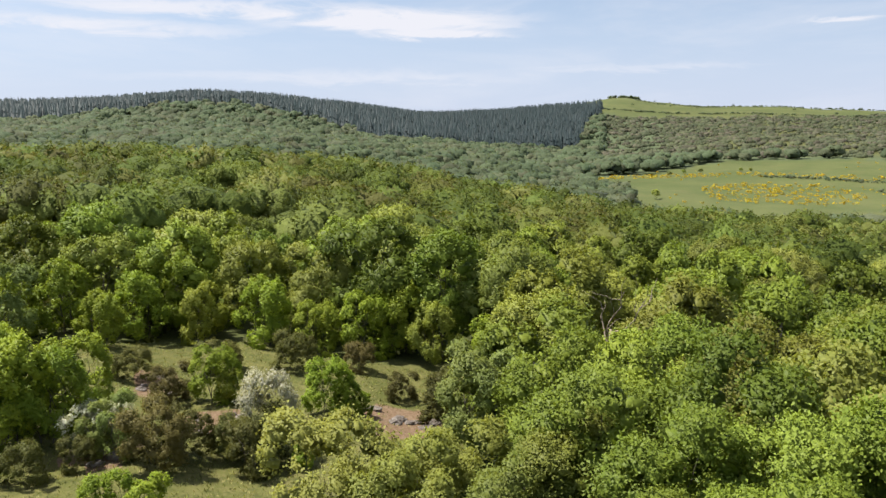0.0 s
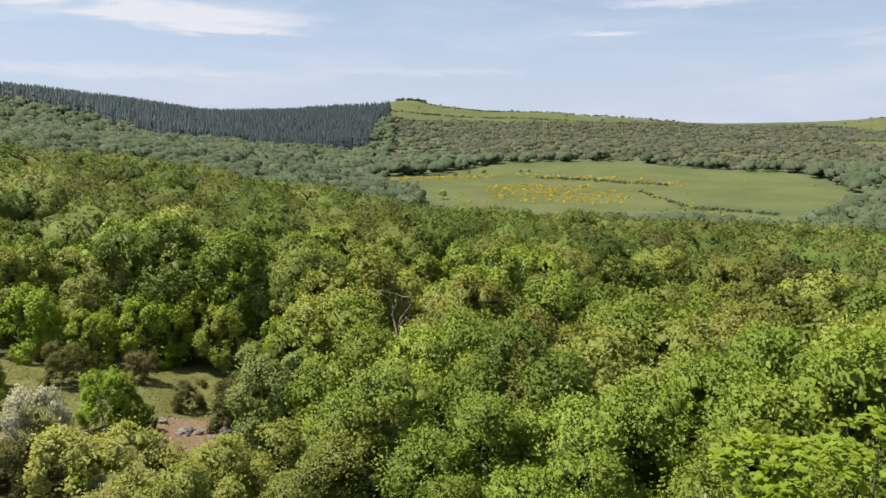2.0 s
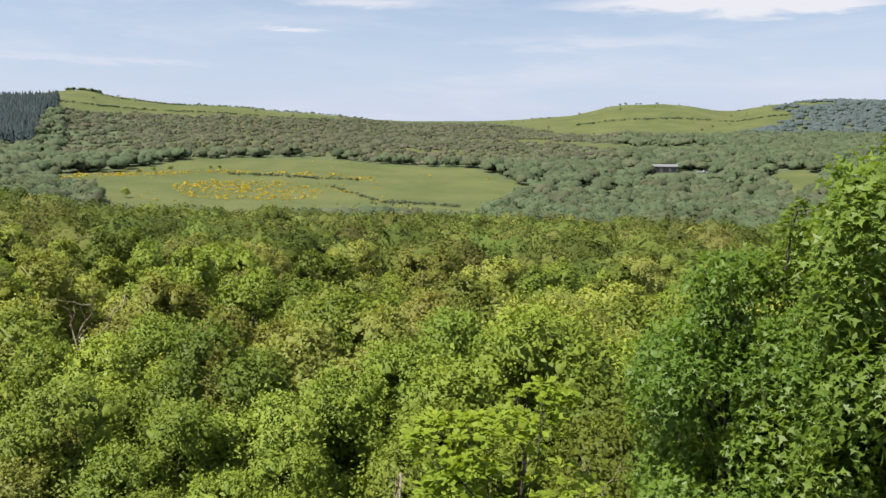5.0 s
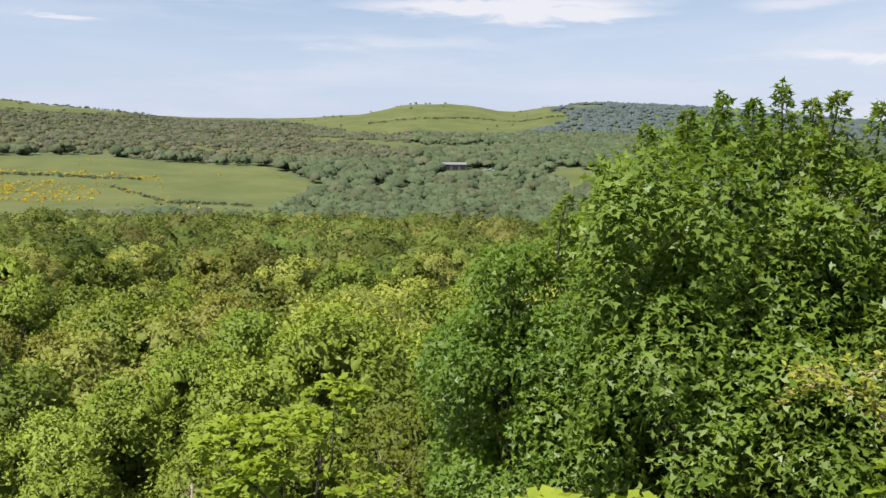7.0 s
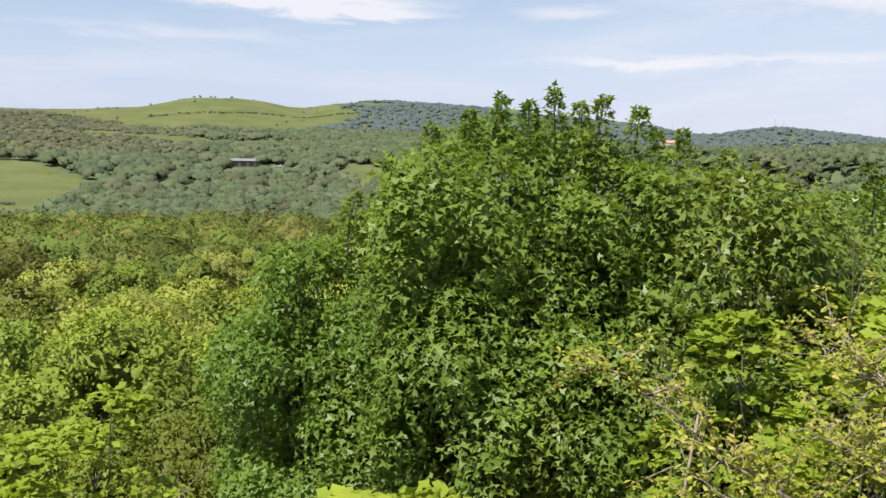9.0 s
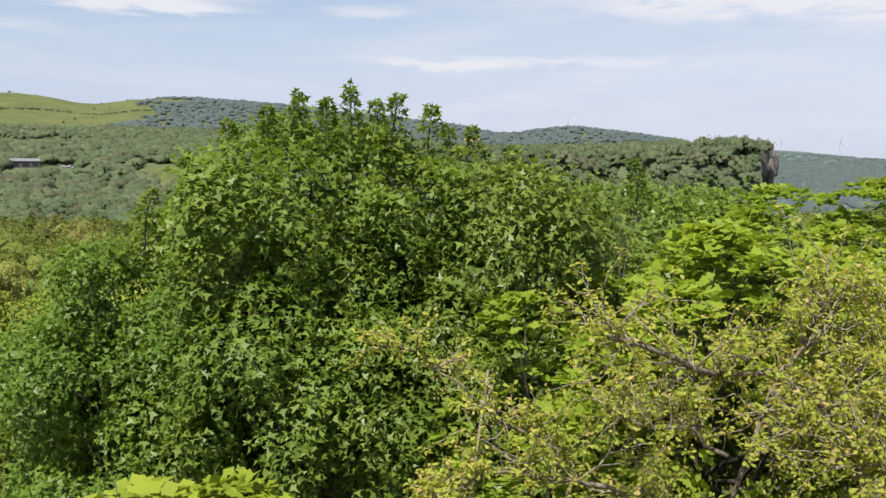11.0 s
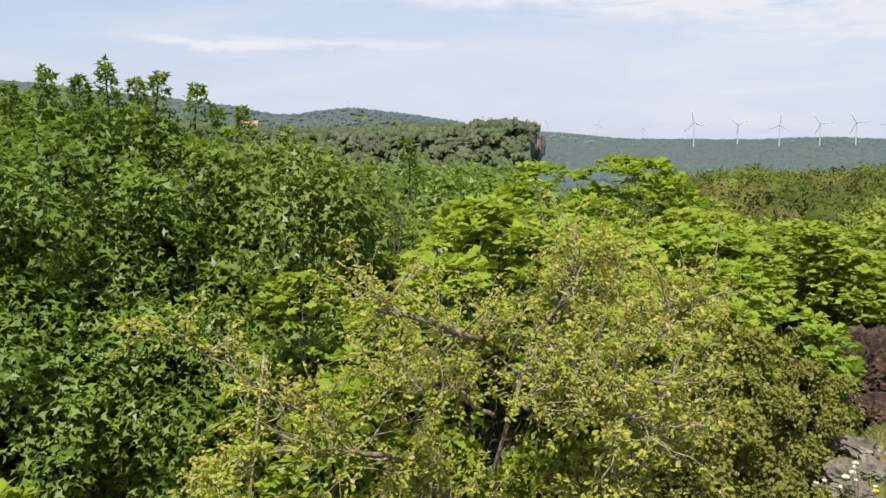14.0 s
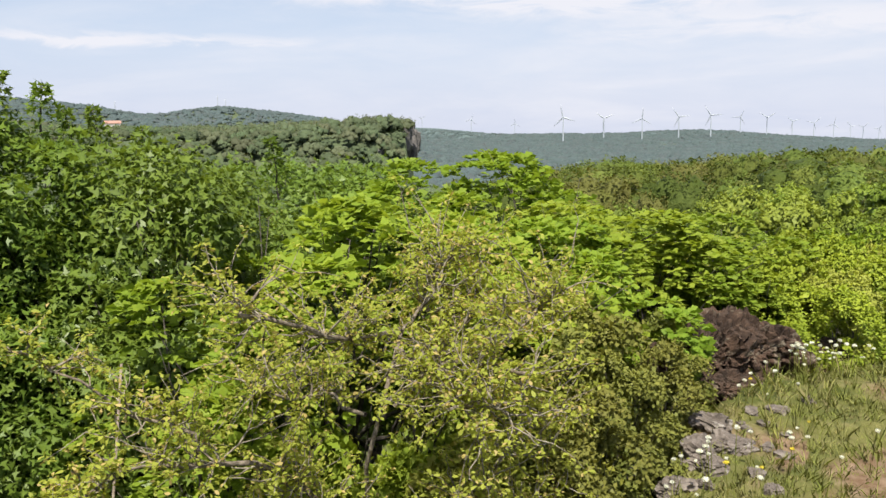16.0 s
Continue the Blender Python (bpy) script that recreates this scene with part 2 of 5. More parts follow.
M_WHITE = leaf_material("white_blossom", (0.55, 0.55, 0.45), (0.8, 0.8, 0.7), glow=0.3, spread=0.1)
M_GRASS = leaf_material("grass_blades", (0.15, 0.18, 0.035), (0.28, 0.29, 0.085), (0.34, 0.30, 0.14), merged=True, glow=0.3, patch=1.5)
M_BARK = bark_material("oak_bark", (0.035, 0.029, 0.022), (0.105, 0.09, 0.07))
M_PALE = bark_material("lichened_bark", (0.12, 0.095, 0.065), (0.32, 0.28, 0.205), 45)
M_TWIG = bark_material("cherry_bark", (0.085, 0.065, 0.042), (0.25, 0.205, 0.15), 45)
M_DEAD = bark_material("dead_wood", (0.20, 0.155, 0.11), (0.38, 0.31, 0.23))
M_ROCK = rock_material("basalt", (0.030, 0.018, 0.011), (0.100, 0.056, 0.032), (0.21, 0.17, 0.12))
M_CLIFF = rock_material("cliff_rock", (0.085, 0.08, 0.075), (0.18, 0.165, 0.15), (0.20, 0.195, 0.18))

# ------------------------------------------------------------ the lie of the land
# Heights below are above the eye's level; bearings in degrees, positive to the left of the first view.
RINGS = []
K = 1.6                                               # metres to one step of the plan beyond the ledge


def ring(r, *pairs):
    """The ground's height at r steps: bearing, height, bearing, height ..."""
    a, v = np.array(pairs[0::2], float)[::-1], np.array(pairs[1::2], float)[::-1]
    if r >= 14:
        r, v = min(r * K, 2000 + 0.6 * r) if r > 1000 else r * K, v * K
    RINGS.append((r, a, v))


ring(1.0, 60, -5.0, 0, -5.0, -60, -4.6, -100, -3.6, -118, -2.0, -160, -1.65)
ring(6, 60, -5.2, 0, -5.2, -60, -5.2, -85, -5.0, -100, -4.4, -110, -3.6, -128, -1.8, -160, -1.65)
ring(14, 60, -5.0, 29, -5.3, 0, -5.6, -30, -6.0, -60, -6.2, -90, -5.9, -105, -5.2, -130, -3.2, -160, -1.8)
ring(30, 60, -4.2, 29, -4.9, 0, -5.8, -30, -7.0, -60, -7.2, -95, -7.2, -110, -6.6, -130, -5.4, -160, -2.5)
ring(55, 60, -2.8, 29, -3.5, 12, -4.0, 0, -5.6, -15, -7.6, -30, -8.3, -60, -8.8, -95, -8.4, -108, -5.6, -130, -5.2, -160, -3)
ring(95, 60, -1.0, 29, -2.0, 17, -1.9, 12, -2.8, 4, -3.7, -1.6, -5.5, -5.6, -6.6, -8.3, -7.5, -12, -8.9, -19, -9.4, -34, -10.3, -60, -11, -75, -12.5, -98, -13.5, -104, -10, -107, -8.7, -113, -7.5, -120, -7.0, -125, -5.7, -130, -6.6, -160, -4)
ring(150, 60, -2, 29, -4.5, 12, -5, 0, -9, -8, -12, -15, -14.0, -40, -15.5, -60, -17, -75, -18, -98, -24, -106, -22, -118, -14, -135, -10, -160, -6)
ring(250, 60, 5, 29, 3, 12, 3, 2, -3, -8, -10, -14, -11, -20, -12.5, -30, -13.5, -38, -15, -45, -17, -75, -19, -98, -30, -130, -27, -160, -10)
ring(400, 60, 12, 29, 11, 17, 13, 2, 5, -5, -1, -8, -3, -14, -1, -19, -0.6, -25, 0, -30, -2.5, -35, -4.5, -50, -5, -75, -8, -98, -28, -130, -28, -160, -12)
ring(700, 60, 36, 29, 36, 24, 39, 17.4, 46, 12, 43, 6.5, 38, 2, 31.5, -4, 33.5, -9.5, 36, -12, 30, -20, 25, -30, 17, -45, 18, -60, 17, -75, 10, -98, -28, -130, -30, -160, -5)
ring(1000, 60, 40, 29, 40, 12, 40, 0, 38, -7, 56, -9.5, 66, -11.2, 72, -13, 64.5, -16.7, 58.5, -22, 55, -28, 46, -32, 41, -39.4, 40.5, -43.3, 47, -46.5, 59, -49.6, 61, -52, 56, -54.2, 48, -56, 58,
     -60.5, 59.5, -65, 57, -68, 52, -70, 45, -77.4, 36, -79.6, 27, -81.6, 21, -83.2, 27, -85.7, 34, -88.2, 30, -90.8, 24, -92, 20, -96, 5, -100, -26, -130, -30, -160, 0)
ring(1600, 60, 40, 0, 40, -11, 70, -30, 55, -50, 70, -60, 80, -80, 20, -92, 5, -99, -24, -118, -24, -130, -32, -160, 0)
ring(2400, 60, 40, 0, 40, -11, 70, -30, 55, -60, 80, -80, 20, -92, 10, -99, -8, -104, -13, -114, -13, -118, -11, -124, -20, -130, -33, -160, 0)
ring(3000, 60, 40, 0, 40, -60, 80, -80, 20, -92, 10, -99, 16, -102.5, 5, -105, -3, -113, -4, -115.5, 3, -118.5, 4, -121, -4, -124, -16, -130, -30, -160, 0)
ring(4900, 60, 60, 0, 60, -60, 60, -92, 10, -99, 30, -102.5, 12, -105, -2, -113, -3, -118, 0, -124, -20, -130, -36, -160, 0)

AZS = np.concatenate([np.arange(-180, -141, 3.0), np.arange(-141, 46, 0.4), np.arange(48, 180, 3.0), [180.0]])
LR = np.linspace(math.log(0.6), math.log(4900.0), 200)


def pchip(x, ys, q):
    """Monotone cubic through ys (rows) at x, read at q."""
    h = np.diff(x)[:, None]
    d = np.diff(ys, axis=0) / h
    m = np.zeros_like(ys)
    w = np.where(d[1:] * d[:-1] > 0, 2 * d[1:] * d[:-1] / np.where(d[1:] + d[:-1] == 0, 1, d[1:] + d[:-1]), 0)
    m[1:-1], m[0], m[-1] = w, d[0], d[-1]
    i = np.clip(np.searchsorted(x, q) - 1, 0, len(x) - 2)
    t = ((q - x[i]) / np.diff(x)[i])[:, None]
    hh = np.diff(x)[i][:, None]
    return ((2 * t**3 - 3 * t**2 + 1) * ys[i] + (t**3 - 2 * t**2 + t) * hh * m[i] + (3 * t**2 - 2 * t**3) * ys[i + 1] + (t**3 - t**2) * hh * m[i + 1])


def smooth(v, lo, hi):
    t = np.clip((v - lo) / (hi - lo), 0, 1)
    return t * t * (3 - 2 * t)


def wave(x, y, size, seed):
    """Soft rolling noise from a few sines."""
    rs = np.random.RandomState(seed)
    out = np.zeros_like(x)
    for k in range(7):
        a, p, f = rs.uniform(0, 6.283), rs.uniform(0, 6.283), rs.uniform(0.6, 1.9) * 6.283 / size
        out += np.sin((x * np.cos(a) + y * np.sin(a)) * f + p)
    return out / 4.0


def edge_of_ledge(az):
    """How far the ledge under the camera reaches, by bearing."""
    return np.interp(az, [-180, -150, -132, -125, -121, -119, -116, -112, -105, -60, 0, 60, 120, 180], [60, 12, 6.2, 5.6, 4.7, 3.3, 2.2, 1.5, 1.0, 0.8, 0.8, 0.9, 20, 60])


def land():
    knots = np.log(np.array([r[0] for r in RINGS]))
    wrapped = AZS.copy()
    back = (wrapped > 60) | (wrapped < -160)
    rows = []
    for r, a, v in RINGS:
        val = np.interp(wrapped, a, v)
        # behind the camera the land goes on at about its own level
        k = np.where(wrapped > 60, (wrapped - 60) / 140.0, (wrapped + 160 + 220 - 80) / 140.0)
        val = np.where(back, v[-1] + (v[0] - v[-1]) * np.clip(k, 0, 1), val)
        rows.append(val)
    rows = np.array(rows)
    # round off the kinks between bearings, less for the skyline
    ker = np.hanning(9)
    ker /= ker.sum()
    rows = np.array([np.convolve(np.pad(v, 4, mode="edge"), ker, mode="valid") for v in rows])
    H = pchip(knots, rows, LR).T                      # bearing x range
    A, L = np.meshgrid(AZS, LR, indexing="ij")
    R = np.exp(L)
    X, Y = -np.sin(np.radians(A)) * R, np.cos(np.radians(A)) * R
    H += wave(X, Y, 9.0, 3) * 0.25 * smooth(R, 9, 20) + wave(X, Y, 70.0, 4) * 0.8 * smooth(R, 60, 190) + wave(X, Y, 300.0, 5) * 2.0 * smooth(R, 400, 900)
    # the rocky spur with its cliff
    top = -2.5 + 2.6 * smooth(A, -86, -95) + 2.0 * smooth(R, 240, 400) + wave(X, Y, 40.0, 8) * 0.8
    spur = smooth(A, -99.0, -98.3) * smooth(A, -66, -76) * smooth(R, 165 + 12 * smooth(A, -98, -85), 232) * (1 - smooth(R, 530, 760))
    H = H + (np.maximum(top, H) - H) * spur
    # the ledge
    ledge = -EYE + wave(X, Y, 2.3, 6) * 0.045 + wave(X, Y, 7.0, 7) * 0.05
    e = edge_of_ledge(A) + wave(X, Y, 1.7, 9) * 0.12
    H = np.where(R < 80, H + (ledge - H) * (1 - smooth(R, e, e + 0.6)), H)
    return H + EYE


LAND = land()


def polar(az, r):
    a = math.radians(az)
    return -math.sin(a) * r, math.cos(a) * r


def bearing(x, y):
    return np.degrees(np.arctan2(-np.asarray(x, float), np.asarray(y, float)))


def ground(x, y):
    """Height of the ground at x, y (numbers or arrays)."""
    x, y = np.asarray(x, float), np.asarray(y, float)
    b = bearing(x, y)
    l = (np.log(np.maximum(np.hypot(x, y), 0.61)) - LR[0]) / (LR[1] - LR[0])
    i, j = np.clip(np.searchsorted(AZS, b) - 1, 0, len(AZS) - 2), np.clip(l.astype(int), 0, len(LR) - 2)
    u, v = (b - AZS[i]) / (AZS[i + 1] - AZS[i]), l - j
    return LAND[i, j] * (1 - u) * (1 - v) + LAND[i + 1, j] * u * (1 - v) + LAND[i, j + 1] * (1 - u) * v + LAND[i + 1, j + 1] * u * v


def in_meadow(az, r):
    r = r / K
    front = np.interp(az, [-41.5, -39.5, -37, -13, -11, -8.2], [300, 245, 150, 150, 235, 298])
    rear = np.interp(az, [-41.5, -40, -37, -33, -26, -18, -13, -8.2], [302, 330, 385, 385, 400, 385, 335, 302])
    return (az < -8.2) & (az > -41.5) & (r > front) & (r < rear)


def in_field(az, r):
    """The upper pastures, and the small glades in the valley wood."""
    r = r / K
    az = az + wave(az * 9, r * 0.15, 22.0, 51) * 0.5
    r = r + wave(az * 9, r * 0.15, 16.0, 52) * 14
    hill = (az < -8.5) & (az > -29) & (r > np.interp(az, [-29, -22, -15, -8.5], [900, 800, 760, 690])) & (r < 1100)
    hill2 = (az < -38) & (az > -58.5 + 2.5 * wave(az * 2, r * 0.05, 14.0, 53)) & (r > np.interp(az, [-60, -52, -44, -38], [850, 650, 700, 900])) & (r < 1300)
    strip = (az < -40) & (az > -53) & (np.abs(r - 560 - (az + 46) * 5) < 22)
    glade = (np.hypot((az + 42) / 4.0, (r - 225) / 16) < 1) | (np.hypot((az + 50) / 3.5, (r - 205) / 18) < 1) | (np.hypot((az + 58.5) / 1.6, (r - 350) / 55) < 1)
    top = (az < -79) & (az > -96) & (np.abs(r - 172 - wave(az * 3, r * 0.2, 20.0, 31) * 10) < 14)
    pale = (az < -111.3) & (az > -117.0) & (np.abs(r * K - 2590 - wave(az * 4, r * 0.0, 15.0, 33) * 25) < 60)
    return hill | hill2 | strip | glade | top | pale


def in_clearing(az, r):
    """Open turf among the nearest bushes, and a small one farther off."""
    r = r / K
    a = (az > -3) & (az < 45) & (r > np.interp(az, [-3, 4, 10, 40], [15.5, 14.5, 12, 11])) & (r < np.interp(az, [-3, 0, 8, 16, 40], [20.0, 22, 22.5, 25, 25]))
    b = np.hypot((az - 29) / 6.0, (r - 40) / 4.0) < 1
    return a | b


def in_soil(az, r):
    r = r / K
    return (np.hypot((az - 3.9) / 3.1, (r - 17.1) / 1.7) < 1) | (np.hypot((az - 17) / 2.5, (r - 17.0) / 0.8) < 1) | (np.hypot((az - 20.6) / 1.6, (r - 20.5) / 0.9) < 1) | (np.hypot((az - 24) / 3, (r - 15.9) / 0.6) < 1)


def make_ground():
    A, L = np.meshgrid(AZS, LR, indexing="ij")
    R = np.exp(L)
    co = np.stack([-np.sin(np.radians(A)) * R, np.cos(np.radians(A)) * R, LAND], -1)
    na, nr = A.shape
    na -= 1                                           # the last bearing is the first again
    co = co[:na].reshape(-1, 3)
    i, j = np.meshgrid(np.arange(na), np.arange(nr - 1), indexing="ij")
    k = (i + 1) % na
    f = np.stack([i * nr + j, k * nr + j, k * nr + j + 1, i * nr + j + 1], -1).reshape(-1, 4)[:, ::-1]
    hub = len(co)
    co = np.vstack([co, [[0, 0, LAND[:, 0].mean()]]])
    tri = np.stack([np.arange(na) * nr, (np.arange(na) + 1) % na * nr, np.full(na, hub)], -1)
    me = bpy.data.meshes.new("ground")
    me.from_pydata(co.tolist(), [], f.tolist() + tri.tolist())
    me.polygons.foreach_set("use_smooth", np.ones(len(me.polygons), bool))
    A, R = A[:na], R[:na]
    X, Y = co[:-1, 0].reshape(A.shape), co[:-1, 1].reshape(A.shape)
    open_land = (in_meadow(A, R) | in_field(A, R)).astype(float)
    heath = smooth(A, -12, -20) * (1 - smooth(A, -38, -46)) * smooth(R, 640, 700) * (1 - smooth(R, 1100, 1450))
    turf = in_clearing(A, R).astype(float)
    led = (R < edge_of_ledge(A) + 0.5).astype(float)
    bare = (np.hypot((A + 123.4) / 4.6, (R - 4.55) / 0.62) < 1) * 0.34
    soil = in_soil(A, R) * 0.75 + bare + np.maximum(led * (0.25 + 0.32 * wave(X, Y, 1.6, 12)), 0) + heath * 0.3 + turf * 0.08
    col = np.zeros((len(co), 4), np.float32)
    col[:-1, 0] = open_land.ravel()
    col[:-1, 1] = np.clip(soil, 0, 1).ravel()
    col[:-1, 3] = (0.5 * smooth(R, 120, 240) + 0.5 * smooth(R, 600, 900) * smooth(A, -95, -99)).ravel()   # brushwood under the far woods; above one half, haze tint over the plain
    col[:-1, 2] = np.clip(np.maximum(np.maximum(turf, led), heath * 0.8), 0, 1).ravel()
    me.color_attributes.new("cover", "FLOAT_COLOR", "POINT").data.foreach_set("color", col.ravel())
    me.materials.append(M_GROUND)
    tagged(new("ground", me), "hilly ground of turf, bare soil and green meadows", "ground", kind="structure")


make_ground()

# ------------------------------------------------------------ building blocks
LEAF_RHOMB = np.array([(0, 0), (0.32, 0.45), (0, 1), (-0.32, 0.45)])
LEAF_LOBED = np.array([(0, 0), (0.15, 0.30), (0.09, 0.42), (0.24, 0.66), (0.15, 0.76), (0.0, 1.0), (-0.15, 0.76), (-0.24, 0.66), (-0.09, 0.42), (-0.15, 0.30)])
LEAF_OVAL = np.array([(0, 0), (0.2, 0.42), (0.27, 0.72), (0, 1), (-0.27, 0.72), (-0.2, 0.42)])
LEAF_MAPLE = np.array([(0, 0.1), (0.52, 0.30), (0.16, 0.48), (0, 1.0), (-0.16, 0.48), (-0.52, 0.30)])
LEAF_TRI = np.array([(-0.45, 0.1), (0.45, 0.1), (0, 1.0)])


def unit(v):
    return v / np.maximum(np.linalg.norm(v, axis=-1, keepdims=True), 1e-9)


def leaf_verts(pos, nrm, size, shape, rs, fold=0.15, axis=None):
    """Corner points (leaf, corner, xyz) of leaves at pos that face nrm; axis: the way from base to tip, or any way."""
    n = len(pos)
    b = unit(rs.normal(size=(n, 3)) if axis is None else axis)
    t = unit(np.cross(b, unit(nrm)))
    nrm = np.cross(t, b)
    u, v = shape[:, 0], shape[:, 1] - (0.5 if axis is None else 0.0)
    lift = fold * np.abs(u) - 0.18 * v * v
    return pos[:, None] + size[:, None, None] * (t[:, None] * u[None, :, None] + b[:, None] * v[None, :, None] + nrm[:, None] * lift[None, :, None])


def polygon_mesh(name, corners, mat, tint=None, soft=None):
    """One mesh from (polygon, corner, xyz), each polygon loose, or from several such sets; soft: the way they face in the light."""
    sets = corners if isinstance(corners, list) else [corners]
    softs = soft if isinstance(soft, list) or soft is None else [soft]
    sizes = np.concatenate([np.full(len(c), c.shape[1], np.int32) for c in sets])
    total = int(sizes.sum())
    me = bpy.data.meshes.new(name)
    me.vertices.add(total)
    me.vertices.foreach_set("co", np.concatenate([c.reshape(-1) for c in sets]).astype(np.float32))
    me.loops.add(total)
    me.loops.foreach_set("vertex_index", np.arange(total, dtype=np.int32))
    me.polygons.add(len(sizes))
    me.polygons.foreach_set("loop_start", (np.cumsum(sizes) - sizes).astype(np.int32))
    me.update(calc_edges=True)
    if softs is not None:
        me.polygons.foreach_set("use_smooth", np.ones(len(sizes), bool))
        me.normals_split_custom_set(np.concatenate([(np.repeat(q, c.shape[1], axis=0) if q.ndim == 2 else q.reshape(-1, 3)) for c, q in zip(sets, softs)]).astype(np.float32))
    if tint is not None:
        me.attributes.new("tint", "FLOAT", "POINT").data.foreach_set("value", np.repeat(tint, sizes).astype(np.float32))
    me.materials.append(mat)
    return me


def ball(sub):
    bm = bmesh.new()
    bmesh.ops.create_icosphere(bm, subdivisions=sub, radius=1.0)
    v, f = np.array([v.co for v in bm.verts]), np.array([[p.index for p in q.verts] for q in bm.faces])
    bm.free()
    return v, f


BALL = ball(1)


def knobs(g, c, lr, shape, facing, rough=0.13):
    """Knobbly lumps at c of radius lr, each leaning to its facing in the light: triangles and normals."""
    v = shape[0][None] * (1 + g.normal(size=(len(c), len(shape[0]), 1)) * rough)
    p = c[:, None] + v * lr[:, None, None] * [1, 1, 0.85]
    m = unit(v * 0.75 + facing[:, None] * 0.6 + [0, 0, 0.1])
    return p[:, shape[1]].reshape(-1, 3, 3), m[:, shape[1]].reshape(-1, 3, 3)


def tube_mesh(name, runs, mat, sides=6):
    """Tapered tubes: runs of (points, radii)."""
    vs, fs = [], []
    for pts, rad in runs:
        pts = np.asarray(pts, float)
        d = unit(np.gradient(pts, axis=0))
        ref = np.where(np.abs(d[:, 2:3]) < 0.9, [[0, 0, 1.0]], [[1.0, 0, 0]])
        s = unit(np.cross(d, ref))
        q = np.cross(d, s)
        ang = np.arange(sides) * 2 * math.pi / sides
        o = len(vs) and sum(len(v) for v in vs) or 0
        vs.append((pts[:, None] + np.asarray(rad)[:, None, None] * (s[:, None] * np.cos(ang)[None, :, None] + q[:, None] * np.sin(ang)[None, :, None])).reshape(-1, 3))
        for i in range(len(pts) - 1):
            for j in range(sides):
                a, b = o + i * sides + j, o + i * sides + (j + 1) % sides
                fs.append((a, b, b + sides, a + sides))
        fs.append(tuple(o + (len(pts) - 1) * sides + j for j in range(sides)))
    me = bpy.data.meshes.new(name)
    me.from_pydata(np.vstack(vs).tolist(), [], fs)
    me.polygons.foreach_set("use_smooth", np.ones(len(me.polygons), bool))
    me.materials.append(mat)
    return me


def bend(a, b, rs, n=6, wob=0.08, sag=0.0):
    """A crooked line from a to b."""
    a, b = np.asarray(a, float), np.asarray(b, float)
    t = np.linspace(0, 1, n)[:, None]
    ln = np.linalg.norm(b - a)
    off = np.cumsum(rs.normal(size=(n, 3)), axis=0) * wob * ln / math.sqrt(n)
    off -= t * off[-1]
    off[0] = 0
    p = a + (b - a) * t + off
    p[:, 2] += sag * np.sin(np.pi * t[:, 0]) * ln
    return p


def part(name, me, parent, label=""):
    ob = new(name, me)
    ob.parent = parent
    return tagged(ob, label) if label else ob


